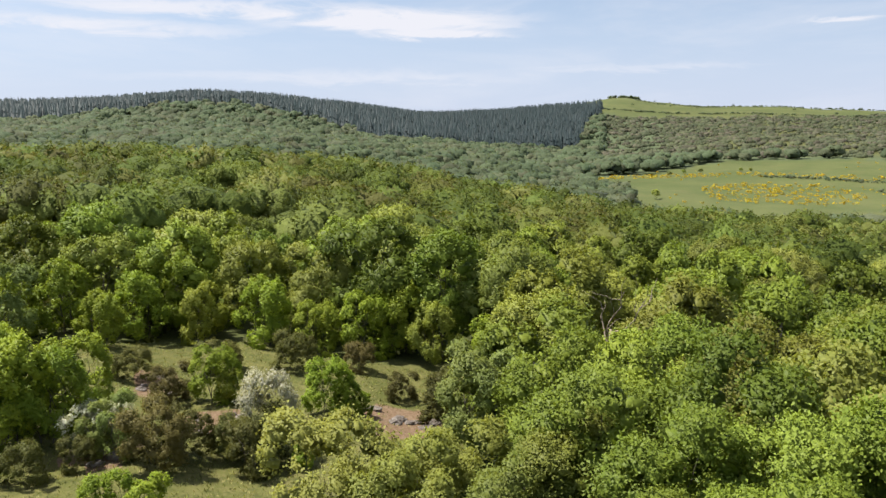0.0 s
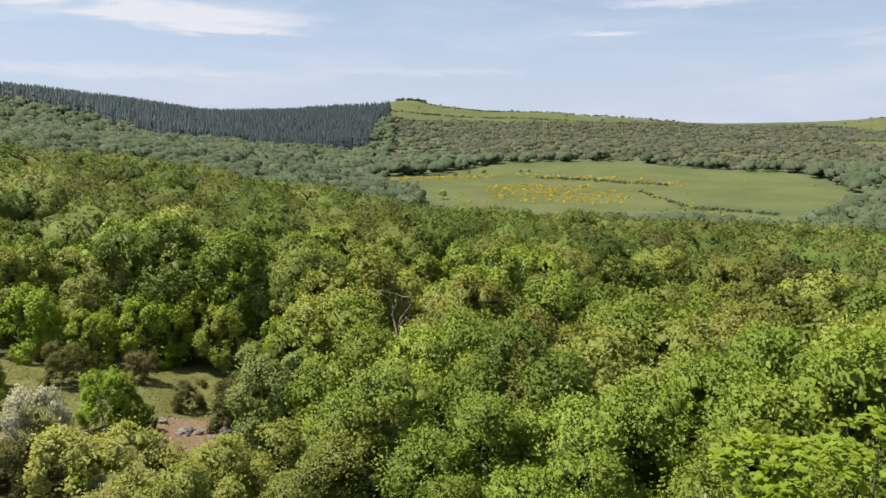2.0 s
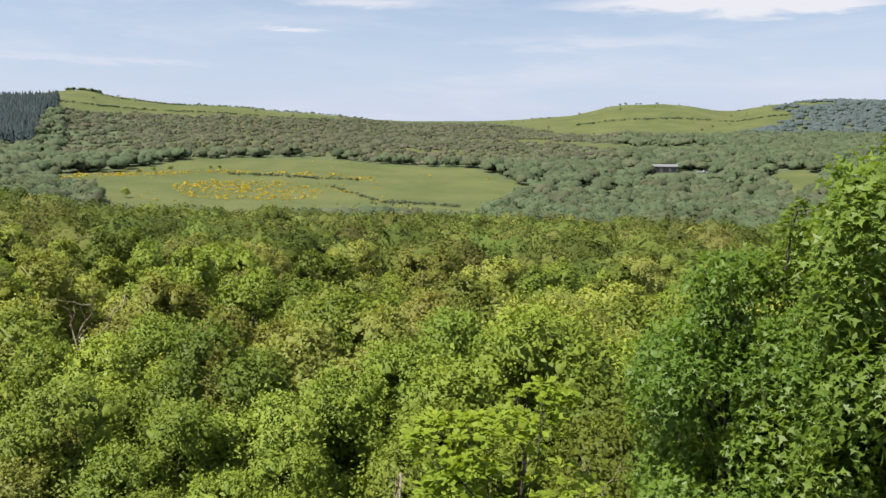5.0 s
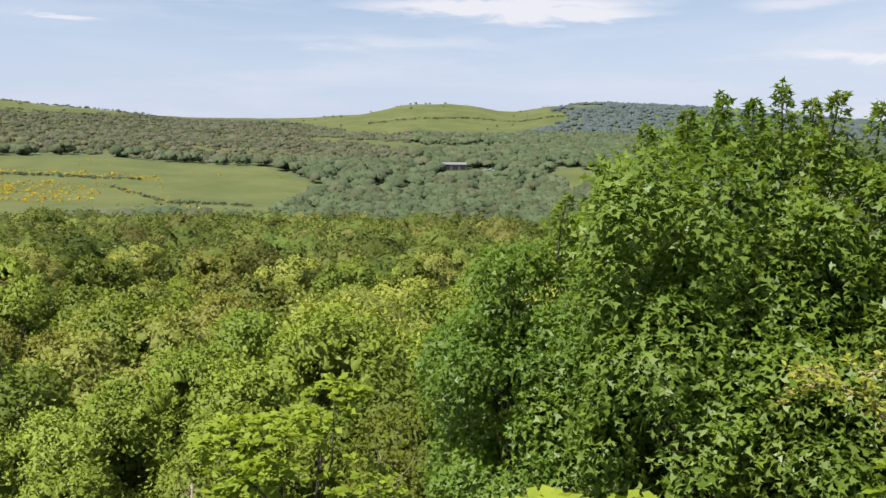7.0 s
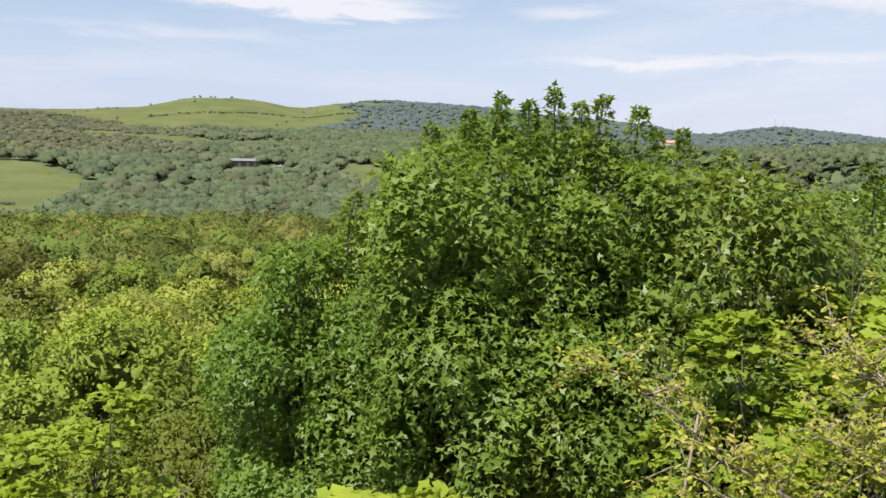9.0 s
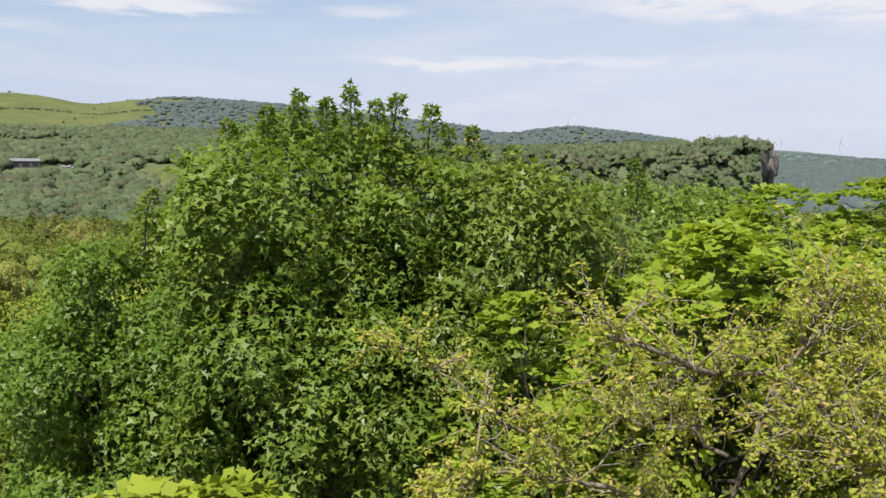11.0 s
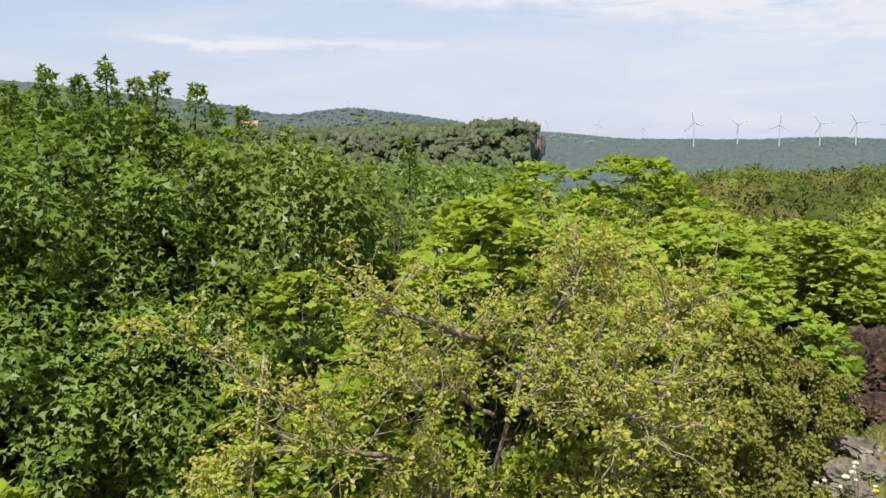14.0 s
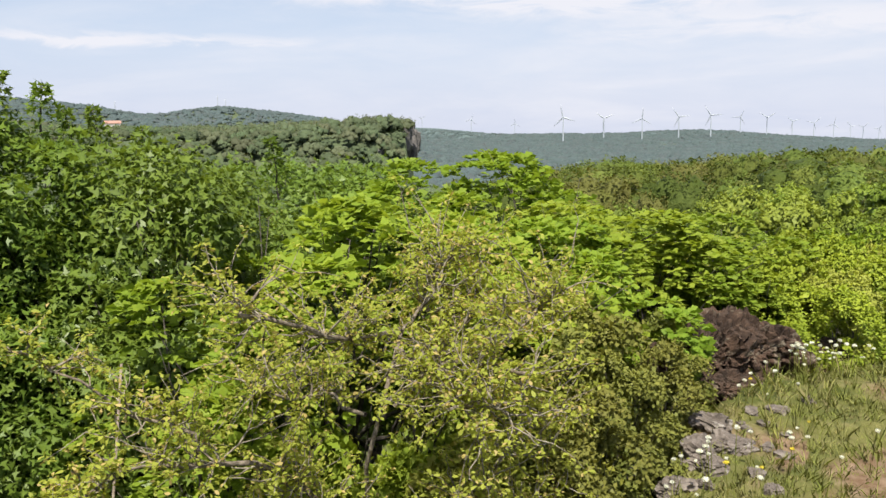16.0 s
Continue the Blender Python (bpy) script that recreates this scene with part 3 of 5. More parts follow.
def crown(rs, height, radius, leaves, size, shape=LEAF_RHOMB, lobes=9, low=0.1, up=0.5, sprigs=0.1, softness=0.6, subs=12, lump=0.42, core=0.8, lift=0.2, fine=(0.24, 0.42), rosette=0, whole=False, full=2.0):
    """An uneven crown over the origin: boughs carry clumps, clumps carry leaves. Leaf corners, their facing, the boughs, and the shaded hearts of the clumps, or of whole boughs."""
    mid, hz = height * (1 + low) / 2, height * (1 - low) / 2
    i = np.arange(lobes)
    z = np.clip(0.97 - (1.25 if low >= 0 else 1.75) * ((i + rs.uniform(0.1, 0.9, size=lobes)) / lobes) ** (1.0 if full < 3 else 1.5), -0.9, 0.97)
    a = i * 2.39996 + rs.uniform(0, 6.283) + rs.normal(size=lobes) * 0.35
    out = np.sqrt(1 - np.abs(z) ** full)
    d = np.stack([np.cos(a) * out, np.sin(a) * out, z], -1)
    c = d * rs.uniform(0.42, 0.74, size=(lobes, 1)) * [radius, radius, hz] + [0, 0, mid]
    lr = radius * rs.uniform(0.75, 1.25, size=lobes) * lump
    if subs:
        b = np.repeat(i, subs)
        o = unit(rs.normal(size=(lobes * subs, 3)) * 0.8 + d[b] * 0.75 + [0, 0, 0.3])
        sc = c[b] + o * lr[b][:, None] * 0.75 * [1, 1, 0.85]
        sr = lr[b] * rs.uniform(*fine, size=len(b))
    else:
        o, sc, sr = d, c.copy(), lr
    if rosette:                                       # whorls of leaves that spread flat round the twig's end
        k = np.repeat(np.arange(len(sr)), rosette)
        leaves = len(k)
        a = rs.uniform(0, 6.283, size=leaves)
        q = unit(np.stack([np.cos(a), np.sin(a), rs.uniform(-0.25, 0.4, size=leaves)], -1) + o[k] * 0.35)
        sr = np.full(len(sr), size * 0.15)
    else:
        k = rs.choice(len(sr), leaves, p=sr ** 2 / np.sum(sr ** 2))
        q = unit(rs.normal(size=(leaves, 3)) + o[k] * 0.9 + [0, 0, 0.25])
    rad = sr[k] * rs.uniform(0.82, 1.08, size=leaves)
    rad = np.where(rs.rand(leaves) < sprigs, sr[k] * rs.uniform(1.1, 1.6, size=leaves), rad)
    pos = sc[k] + q * rad[:, None]
    grow = (height - 0.4 * size) / np.quantile(pos[:, 2], 0.99)
    for v in (pos, c, sc):
        v[:, 2] *= grow
    pos[:, 2] = np.maximum(pos[:, 2], 0.02 * height)
    axis = q if rosette else unit(q * 0.4 + unit(rs.normal(size=(leaves, 3))) * 0.95 + [0, 0, 0.1])
    nrm = [0, 0, 0.8] + rs.normal(size=(leaves, 3)) * 0.45 if rosette else q * 0.6 + [0, 0, up] + rs.normal(size=(leaves, 3)) * 0.33
    corners = leaf_verts(pos, nrm, size * rs.uniform(0.65, 1.25, size=leaves), shape, rs, axis=axis)
    flat = unit(np.cross(corners[:, 1] - corners[:, 0], corners[:, 2] - corners[:, 0]))
    soft = unit(q * 0.5 + o[k] * 0.45 + unit(pos - [0, 0, mid * 0.6]) * 0.3 + [0, 0, lift])
    flip = np.sum(flat * soft, -1) < 0
    corners[flip] = corners[flip][:, ::-1]
    flat[flip] *= -1
    heart = None
    if core and whole:
        heart = knobs(rs, c, lr * core, BALL, unit(d * 0.8 + [0, 0, lift]), 0.16)
    elif core:
        heart = knobs(rs, sc, sr * core, BALL, unit(o * 0.8 + [0, 0, lift]), 0.16)
    return corners, unit(soft * softness + flat * (1 - softness)), c, lr, heart


def tree(name, seed, height, radius, leaves, size, mat, bark, label, category, shape=LEAF_RHOMB, lobes=9, low=0.1, up=0.5, stems=1, thick=0.035, sprigs=0.1, twigs=10, softness=0.6, core=0.0, lump=0.42, subs=12, fine=(0.24, 0.42), rosette=0, full=2.0):
    """A tree or bush over the origin: trunk (limbs and all) and crown."""
    rs = np.random.RandomState(seed)
    corners, soft, c, lr, heart = crown(rs, height, radius, leaves, size, shape, lobes, low, up, sprigs, softness, subs, lump, core, fine=fine, rosette=rosette, full=full)
    if heart:
        corners, soft = [corners, heart[0]], [soft, heart[1]]
    top = new(name)
    tagged(top, label, category)
    runs = []
    forks = []
    for s in range(stems):
        base = np.array([*(rs.normal(size=2) * 0.12 * radius * (stems > 1)), -0.15])
        head = np.array([*(rs.normal(size=2) * 0.25 * radius), height * (0.62 if stems == 1 else 0.55)])
        p = bend(base, head, rs, 8, 0.06)
        runs.append((p, np.linspace(height * thick, height * thick * 0.35, 8) / math.sqrt(stems)))
        forks.append(p)
    for k in range(len(c)):
        p = forks[rs.randint(stems)]
        i = rs.randint(3, 8)
        q = bend(p[i], c[k] + [0, 0, lr[k] * 0.3], rs, 6, 0.12)
        runs.append((q, np.linspace(height * thick * 0.32, height * thick * 0.06, 6)))
        if k < twigs:
            for _ in range(2):
                e = c[k] + unit(rs.normal(size=3) + [0, 0, 0.6]) * lr[k] * 1.1
                runs.append((bend(q[3], e, rs, 4, 0.12), np.linspace(height * thick * 0.12, height * thick * 0.03, 4)))
    part("trunk", tube_mesh("trunk", runs, bark, 5), top)
    part("crown", polygon_mesh("crown", corners, mat, None, soft), top)
    return top


class Planter:
    """Sets a template down first, then copies of it."""

    def __init__(self, top):
        self.top, self.used = top, False

    def put(self, x, y, z, scale, turn, sz=None):
        m = pose(x, y, z, 0, 0, turn) @ Matrix.Diagonal((scale, scale, sz or scale, 1))
        if not self.used:
            self.used = True
            self.top.matrix_basis = m
            return self.top
        ob = copy_thing_unscaled(self.top, m)
        return ob


def copy_thing_unscaled(ob, m):
    return copy_thing(ob, m @ Matrix.Diagonal((1 / ob.scale[0], 1 / ob.scale[1], 1 / ob.scale[2], 1)))

# ------------------------------------------------------------ trees and bushes near by


def rel_ground(az, r):
    x, y = polar(az, r)
    return float(ground(x, y))


def stand(planter, az, r, height=None, top=None, base_height=1.0, turn=None, rs=random, sink=0.05, wide=None):
    """Stand a template of base_height so that it is height tall, or that its top is at that level from the eye."""
    x, y = polar(az, r)
    z = float(ground(x, y)) - sink
    h = height if height else EYE + top - z
    k = h / base_height
    return planter.put(x, y, z, wide or k, rs.uniform(0, 360) if turn is None else turn, k)


rnd = random.Random(11)

# the tall maple below the ledge and its neighbours
maple = Planter(tree("maple_tree", 21, 5.9, 1.4, 62000, 0.066, M_MAPLE, M_BARK, "tall leafy maple with dark shaded inside below the ledge", "tree",
                     LEAF_MAPLE, 44, 0.03, 0.7, 1, 0.018, 0.12, 24, softness=0.5, core=0.0, lump=0.38, subs=10, fine=(0.28, 0.5), full=5.0))
big = stand(maple, -69.0, 5.6, top=0.13, base_height=5.9, turn=40)
maple2 = Planter(tree("maple_tree", 22, 5.2, 1.25, 34000, 0.066, M_PALE_MAPLE, M_BARK, "lower maple with pale shining leaves beside the tall one", "tree",
                      LEAF_MAPLE, 28, 0.05, 0.8, 1, 0.018, 0.12, 14, softness=0.5, core=0.0, lump=0.38, subs=10, fine=(0.28, 0.5), full=4.0))
stand(maple2, -80.5, 5.3, top=-0.16, base_height=5.2, turn=250, wide=0.85)
stand(maple2, -87.0, 6.4, top=-0.34, base_height=5.2, turn=0, wide=0.85)
stand(maple, -57.0, 5.9, top=-0.72, base_height=5.9, turn=120, wide=0.68)
stand(maple2, -91.5, 9.2, top=-0.40, base_height=5.2, turn=200)
stand(maple2, -97.5, 9.6, top=-0.45, base_height=5.2, turn=80)


def add_shoot(tree_top, az, el, r, length, seed):
    """An upright leafy shoot on a tree, its tip at that bearing, elevation and distance."""
    g = np.random.RandomState(seed)
    x, y = polar(az, r)
    tip = np.array([x, y, EYE + r * math.tan(math.radians(el))])
    p = bend(tip - [g.normal() * 0.06, g.normal() * 0.06, length], tip, g, 8, 0.04)
    inv = np.array(tree_top.matrix_basis.inverted())
    local = lambda q: q @ inv[:3, :3].T + inv[:3, 3]
    k = 1 / tree_top.scale[0]
    stem = part("shoot", tube_mesh("shoot", [(local(p), np.linspace(0.008, 0.003, 8) * k)], M_BARK, 5), tree_top)
    n = int(length * 620)
    t = g.uniform(0.0, 1, n) ** 0.8
    pos = np.stack([np.interp(t, np.linspace(0, 1, 8), p[:, i]) for i in range(3)], -1)
    a = unit(g.normal(size=(n, 3)) * [1, 1, 0.5] + [0, 0, 0.25])
    pos = pos + a * (0.02 + 0.16 * (1 - t[:, None]) * g.rand(n, 1))
    corners = leaf_verts(pos, [0, 0, 0.8] + g.normal(size=(n, 3)) * 0.5, 0.05 * g.uniform(0.6, 1.2, size=n), LEAF_MAPLE, g, axis=a)
    part("shoot_leaves", polygon_mesh("shoot_leaves", local(corners.reshape(-1, 3)).reshape(corners.shape), M_MAPLE), stem)


bpy.context.view_layer.update()
for k, (az, el, r, ln) in enumerate(((-71.2, 4.25, 5.3, 0.5), (-67.8, 3.65, 5.2, 0.42), (-74.6, 3.7, 5.4, 0.38), (-76.9, 2.95, 5.5, 0.3), (-60.3, -0.6, 5.4, 0.4), (-63.0, 1.6, 5.4, 0.4), (-77.9, 1.5, 5.9, 0.55), (-79.6, 1.5, 5.9, 0.5),
                                     (-82.6, 0.2, 5.9, 0.4), (-90.7, -0.6, 6.2, 0.45), (-65.6, 2.7, 5.4, 0.4), (-58.0, -3.0, 5.4, 0.4), (-73.0, 3.2, 5.6, 0.45), (-69.6, 3.3, 5.5, 0.45))):
    add_shoot(big, az, el, r, ln, 500 + k)

# young oaks with bright leaves
oak_bright = Planter(tree("young_oak_tree", 31, 3.6, 1.35, 0, 0.085, M_BRIGHT, M_BARK, "young oak with bright yellow-green lobed leaves", "tree",
                          LEAF_LOBED * [1.25, 1], 15, 0.35, 0.8, 2, 0.016, 0.0, 15, softness=0.3, core=0.0, subs=52, rosette=8, lump=0.36))
stand(oak_bright, -99.0, 4.8, top=-0.42, base_height=3.6, turn=10)
stand(oak_bright, -109.5, 5.4, top=-0.58, base_height=3.6, turn=100)
stand(oak_bright, -103.5, 8.2, top=-0.22, base_height=3.6, turn=220)
stand(oak_bright, -114.0, 6.3, top=-0.58, base_height=3.6, turn=40, wide=0.95)
stand(oak_bright, -119.0, 6.9, top=-0.72, base_height=3.6, turn=300, wide=0.8)
oak_low = Planter(tree("young_oak_tree", 32, 3.0, 0.62, 0, 0.06, M_BRIGHT, M_BARK, "small oak with large fresh leaves close below the ledge", "tree",
                       LEAF_LOBED * [1.25, 1], 10, 0.35, 0.8, 2, 0.012, 0.0, 10, softness=0.3, core=0.0, subs=38, rosette=8, lump=0.4))
stand(oak_low, -61.5, 2.8, top=-1.05, base_height=3.0, turn=30)
stand(oak_low, -38.5, 5.4, top=-1.45, base_height=3.0, turn=160)
stand(oak_low, -88.5, 4.2, top=-0.75, base_height=3.0, turn=300)

# the open shrub with small yellowish leaves
def cherry(name, seed):
    rs = np.random.RandomState(seed)
    top = new(name)
    tagged(top, "open wild cherry shrub with small yellow-green leaves and brown twigs", "shrub")
    def at(az, el, r):
        r *= 1.16
        x, y = polar(az, r)
        return np.array([x, y, EYE + math.tan(math.radians(el)) * r])
    root = at(-104, -46, 3.7)
    fork = at(-101.3, -14.2, 2.75)
    mains = [(root, fork, 0.015, 0.013), (fork, at(-90.3, -13.0, 2.42), 0.019, 0.009), (fork, at(-104.0, -9.5, 2.9), 0.012, 0.004),
             (at(-101.2, -15.7, 2.7), at(-111, -17.2, 2.45), 0.018, 0.009), (at(-102.2, -16.8, 2.65), at(-108.8, -19.6, 2.35), 0.020, 0.010), (at(-100.6, -19.5, 2.76), at(-107.5, -12.5, 2.9), 0.014, 0.005),
             (at(-99, -27, 2.75), at(-84.5, -22.5, 2.4), 0.022, 0.010), (at(-87, -22.6, 2.42), at(-75.0, -14.0, 2.5), 0.011, 0.004),
             (at(-99, -30, 2.75), at(-112, -20, 2.8), 0.016, 0.006), (at(-98.5, -20, 2.75), at(-90, -17.5, 3.1), 0.014, 0.005), (at(-108, -15.8, 2.65), at(-112, -11.5, 2.9), 0.010, 0.004),
             (at(-99, -34, 2.75), at(-92, -28, 2.5), 0.016, 0.006), (at(-99, -34, 2.75), at(-108, -27, 2.5), 0.016, 0.006), (at(-84.5, -22.5, 2.4), at(-78, -24, 2.3), 0.009, 0.003),
             (at(-98, -38, 2.9), at(-81, -29, 2.6), 0.014, 0.005), (at(-98, -38, 2.9), at(-110, -26, 2.7), 0.014, 0.005), (at(-98, -40, 2.9), at(-89, -32, 2.55), 0.012, 0.004), (at(-98, -40, 2.9), at(-106, -31, 2.55), 0.012, 0.004)]
    runs, tips = [], []
    for a, b, r0, r1 in mains:
        p = bend(a, b, rs, 9, 0.10, 0.02)
        runs.append((p, np.linspace(r0, r1, 9) * 0.72))
        tips.append(p)
    part("trunk", tube_mesh("trunk", runs, M_TWIG, 7), top, "crooked grey-brown trunk and limbs")
    fine, ends = [], []
    for m, p in enumerate(tips[1:]):
        far = 0.42 if m in (6, 12) else 0.8           # short twigs on the two limbs that reach out
        for _ in range(14 if far < 0.5 else 50 if m > 9 else 30):
            i = rs.randint(2, 9)
            d = unit(rs.normal(size=3) * [1, 1, 0.7] + [0, 0, 0.25] + unit(p[-1] - p[0]) * 0.5 + unit(p[i] * [1, 1, 0]) * 0.35)
            q = bend(p[i], p[i] + d * rs.uniform(0.12, 0.36) * far, rs, 6, 0.14, -0.02)
            fine.append((q, np.linspace(0.0055, 0.0018, 6)))
            ends.append(q)
            for _ in range(3):
                j = rs.randint(1, 6)
                d2 = unit(d + rs.normal(size=3) * 0.8)
                w = bend(q[j], q[j] + d2 * rs.uniform(0.1, 0.3) * far, rs, 4, 0.14)
                fine.append((w, np.linspace(0.0028, 0.0010, 4)))
                ends.append(w)
    part("twig_tangle", tube_mesh("twig_tangle", fine, M_PALE, 4), top, "thin pale grey twigs")
    src = np.concatenate([e[[1, 3, -1]] if len(e) > 4 else e[[1, 2, -1, -1]] for e in ends])
    seat = np.repeat(src[rs.rand(len(src)) < 0.9], 7, axis=0)
    n = len(seat)
    axis = unit(rs.normal(size=(n, 3)) * [1, 1, 0.5] + [0, 0, -0.1])
    pos = seat + axis * 0.006 + rs.normal(size=(n, 3)) * 0.009
    nrm = rs.normal(size=(n, 3)) * 0.45 + [0, 0, 0.8]
    corners = leaf_verts(pos, nrm, 0.0235 * rs.uniform(0.5, 1.3, size=n), LEAF_OVAL * [0.95, 1], rs, fold=0.35, axis=axis)
    tops = rs.rand(n) < 0.14 + 0.18 * (wave(pos[:, 0], pos[:, 1], 0.5, 3) > 1.1)
    part("foliage", polygon_mesh("foliage", corners[~tops], M_YELLOW), top, "small yellow-green young leaves")
    part("young_foliage", polygon_mesh("young_foliage", corners[tops], M_RED), top, "reddish young leaves")
    return top


cherry("cherry_shrub", 41)

# templates of the wood, nearer and farther
OAK_LABEL = "bushy downy oak in fresh green leaf"
BROAD = LEAF_OVAL[[0, 2, 3, 4]] * [1.25, 1]
close_kinds = [(Planter(tree("oak_tree", 41 + k, 5.0, 2.0, 17000, 0.085, M_OAK, M_BARK, OAK_LABEL, "tree", BROAD, 10, -0.1, 0.6, 1 + k % 2, 0.016, 0.22, 0, softness=0.55, core=0.68, subs=20, fine=(0.2, 0.38))), 5.0) for k in range(3)]
near_kinds = [(Planter(tree("oak_tree", 51 + k, 5.0, 2.35, 10500, 0.105, M_OAK, M_BARK, OAK_LABEL, "tree", LEAF_RHOMB * [1.5, 1], 10, -0.1, 0.6, 1 + k % 2, 0.016, 0.18, 0, softness=0.6, core=0.75, subs=16, fine=(0.22, 0.4))), 5.0) for k in range(5)]
mid_kinds = [(Planter(tree("oak_tree", 61 + k, 5.0, 2.4, 6500, 0.13, M_OAK, M_BARK, OAK_LABEL, "tree", LEAF_TRI * [1.1, 1], 10, -0.1, 0.6, 1, 0.016, 0.07, 0, softness=0.65, core=0.8, subs=14, fine=(0.24, 0.42))), 5.0) for k in range(5)]
ochre_kind = (Planter(tree("pale_oak_tree", 58, 5.0, 2.1, 14000, 0.085, M_OCHRE, M_BARK, "bushy downy oak with pale yellowish young leaves", "tree", LEAF_RHOMB * [1.4, 1], 10, -0.1, 0.6, 2, 0.016, 0.1, 0, softness=0.65, core=0.7, subs=14)), 5.0)
bush_oak = Planter(tree("oak_bush", 77, 3.0, 1.5, 9500, 0.08, M_BUSH, M_BARK, "low bright green oak bush on the clearing", "bush", LEAF_RHOMB * [1.3, 1], 10, -0.25, 0.8, 3, 0.014, 0.1, 6, softness=0.6, core=0.7, lump=0.38, subs=12))
grey = Planter(tree("whitebeam_tree", 71, 3.4, 1.3, 9500, 0.075, M_GREY, M_BARK, "grey-green whitebeam with silvery leaves", "tree", LEAF_RHOMB * [1.2, 1], 9, -0.1, 0.5, 2, 0.014, 0.12, 8, softness=0.6, core=0.7, subs=14))
box = Planter(tree("box_bush", 72, 1.9, 1.15, 9500, 0.055, M_BOX, M_BARK, "dark olive-brown box bush on dry turf", "bush", LEAF_RHOMB * [1.0, 1.2], 10, -0.1, 0.3, 4, 0.012, 0.3, 14, softness=0.5, core=0.7, lump=0.4, subs=12))
blossom = Planter(tree("hawthorn_bush", 73, 1.6, 1.0, 4200, 0.06, M_HAW, M_BARK, "hawthorn bush with fading white blossom behind dark box", "bush", LEAF_RHOMB, 9, 0.2, 0.6, 3, 0.012, 0.3, 6, core=0.5, subs=10))

placed = []


def remember(ob, az, r, gap):
    x, y = polar(az, r)
    placed.append((x, y, gap))
    return ob


# bushes of the clearing: bearing, distance, height
for az, r, h in ((20.7, 14.9, 1.9), (18.9, 15.3, 1.5), (14.6, 14.8, 1.7), (12.6, 15.1, 1.7), (15.6, 15.4, 1.3), (11.4, 21.4, 1.7), (3.9, 19.4, 1.2), (0.6, 17.5, 1.8), (-0.9, 18.5, 1.7), (25.6, 15.5, 1.0), (29.0, 15.2, 1.2),
                 (19.6, 18.9, 1.5), (22.0, 20.8, 1.4), (7.0, 21.4, 1.3), (16.2, 21.6, 1.4)):
    remember(stand(box, az, r * K, height=h, base_height=1.9, rs=rnd), az, r * K, 1.1)
for az, r, h in ((13.4, 15.6, 2.6), (24.4, 16.2, 1.5), (-6.2, 15.2, 2.2)):
    remember(stand(blossom, az, r * K, height=h, base_height=1.6, rs=rnd, wide=1.0), az, r * K, 1.0)
for az, r, h in ((23.2, 15.6, 2.0), (24.6, 15.9, 1.7)):
    remember(stand(grey, az, r * K, height=h, base_height=3.4, rs=rnd), az, r * K, 1.0)
for az, r, t in ((-1.6, 14.6, -3.3), (-3.9, 14.2, -3.45), (29.5, 24, -2.6)):
    remember(stand(grey, az, r * K, top=t * K, base_height=3.4, rs=rnd), az, r * K, 1.6)
for az, r, h in ((9.3, 17.2, 2.0), (7.7, 17.2, 1.3), (6.6, 17.4, 0.9), (17.0, 18.6, 2.1), (15.6, 18.4, 1.3), (27.0, 16.9, 3.0), (29.6, 17.2, 3.5), (25.4, 18.2, 2.9), (32.0, 17.6, 3.6), (23.6, 12.4, 1.6), (21.2, 12.2, 1.5), (10.9, 14.6, 0.8)):
    remember(stand(bush_oak, az, r * K, height=h, base_height=3.0, rs=rnd), az, r * K, 1.3)
for az, r, h in ((1.5, 22.6, 1.8), (6.5, 23.2, 1.9), (10.0, 23.4, 1.6), (13.5, 24.2, 2.0), (17.5, 25.2, 1.8), (21.5, 25.6, 2.1), (26.0, 25.8, 2.2), (29, 25.5, 2.0), (-2.5, 21.2, 1.7), (4.0, 23.8, 2.2), (19.3, 26.6, 2.4), (24, 24.0, 1.6)):
    remember(stand(bush_oak, az, r * K, height=h * K, base_height=3.0, rs=rnd), az, r * K, 1.3)
placed.append((*polar(-11.0, 27.0), 1.6))             # room for the dead tree

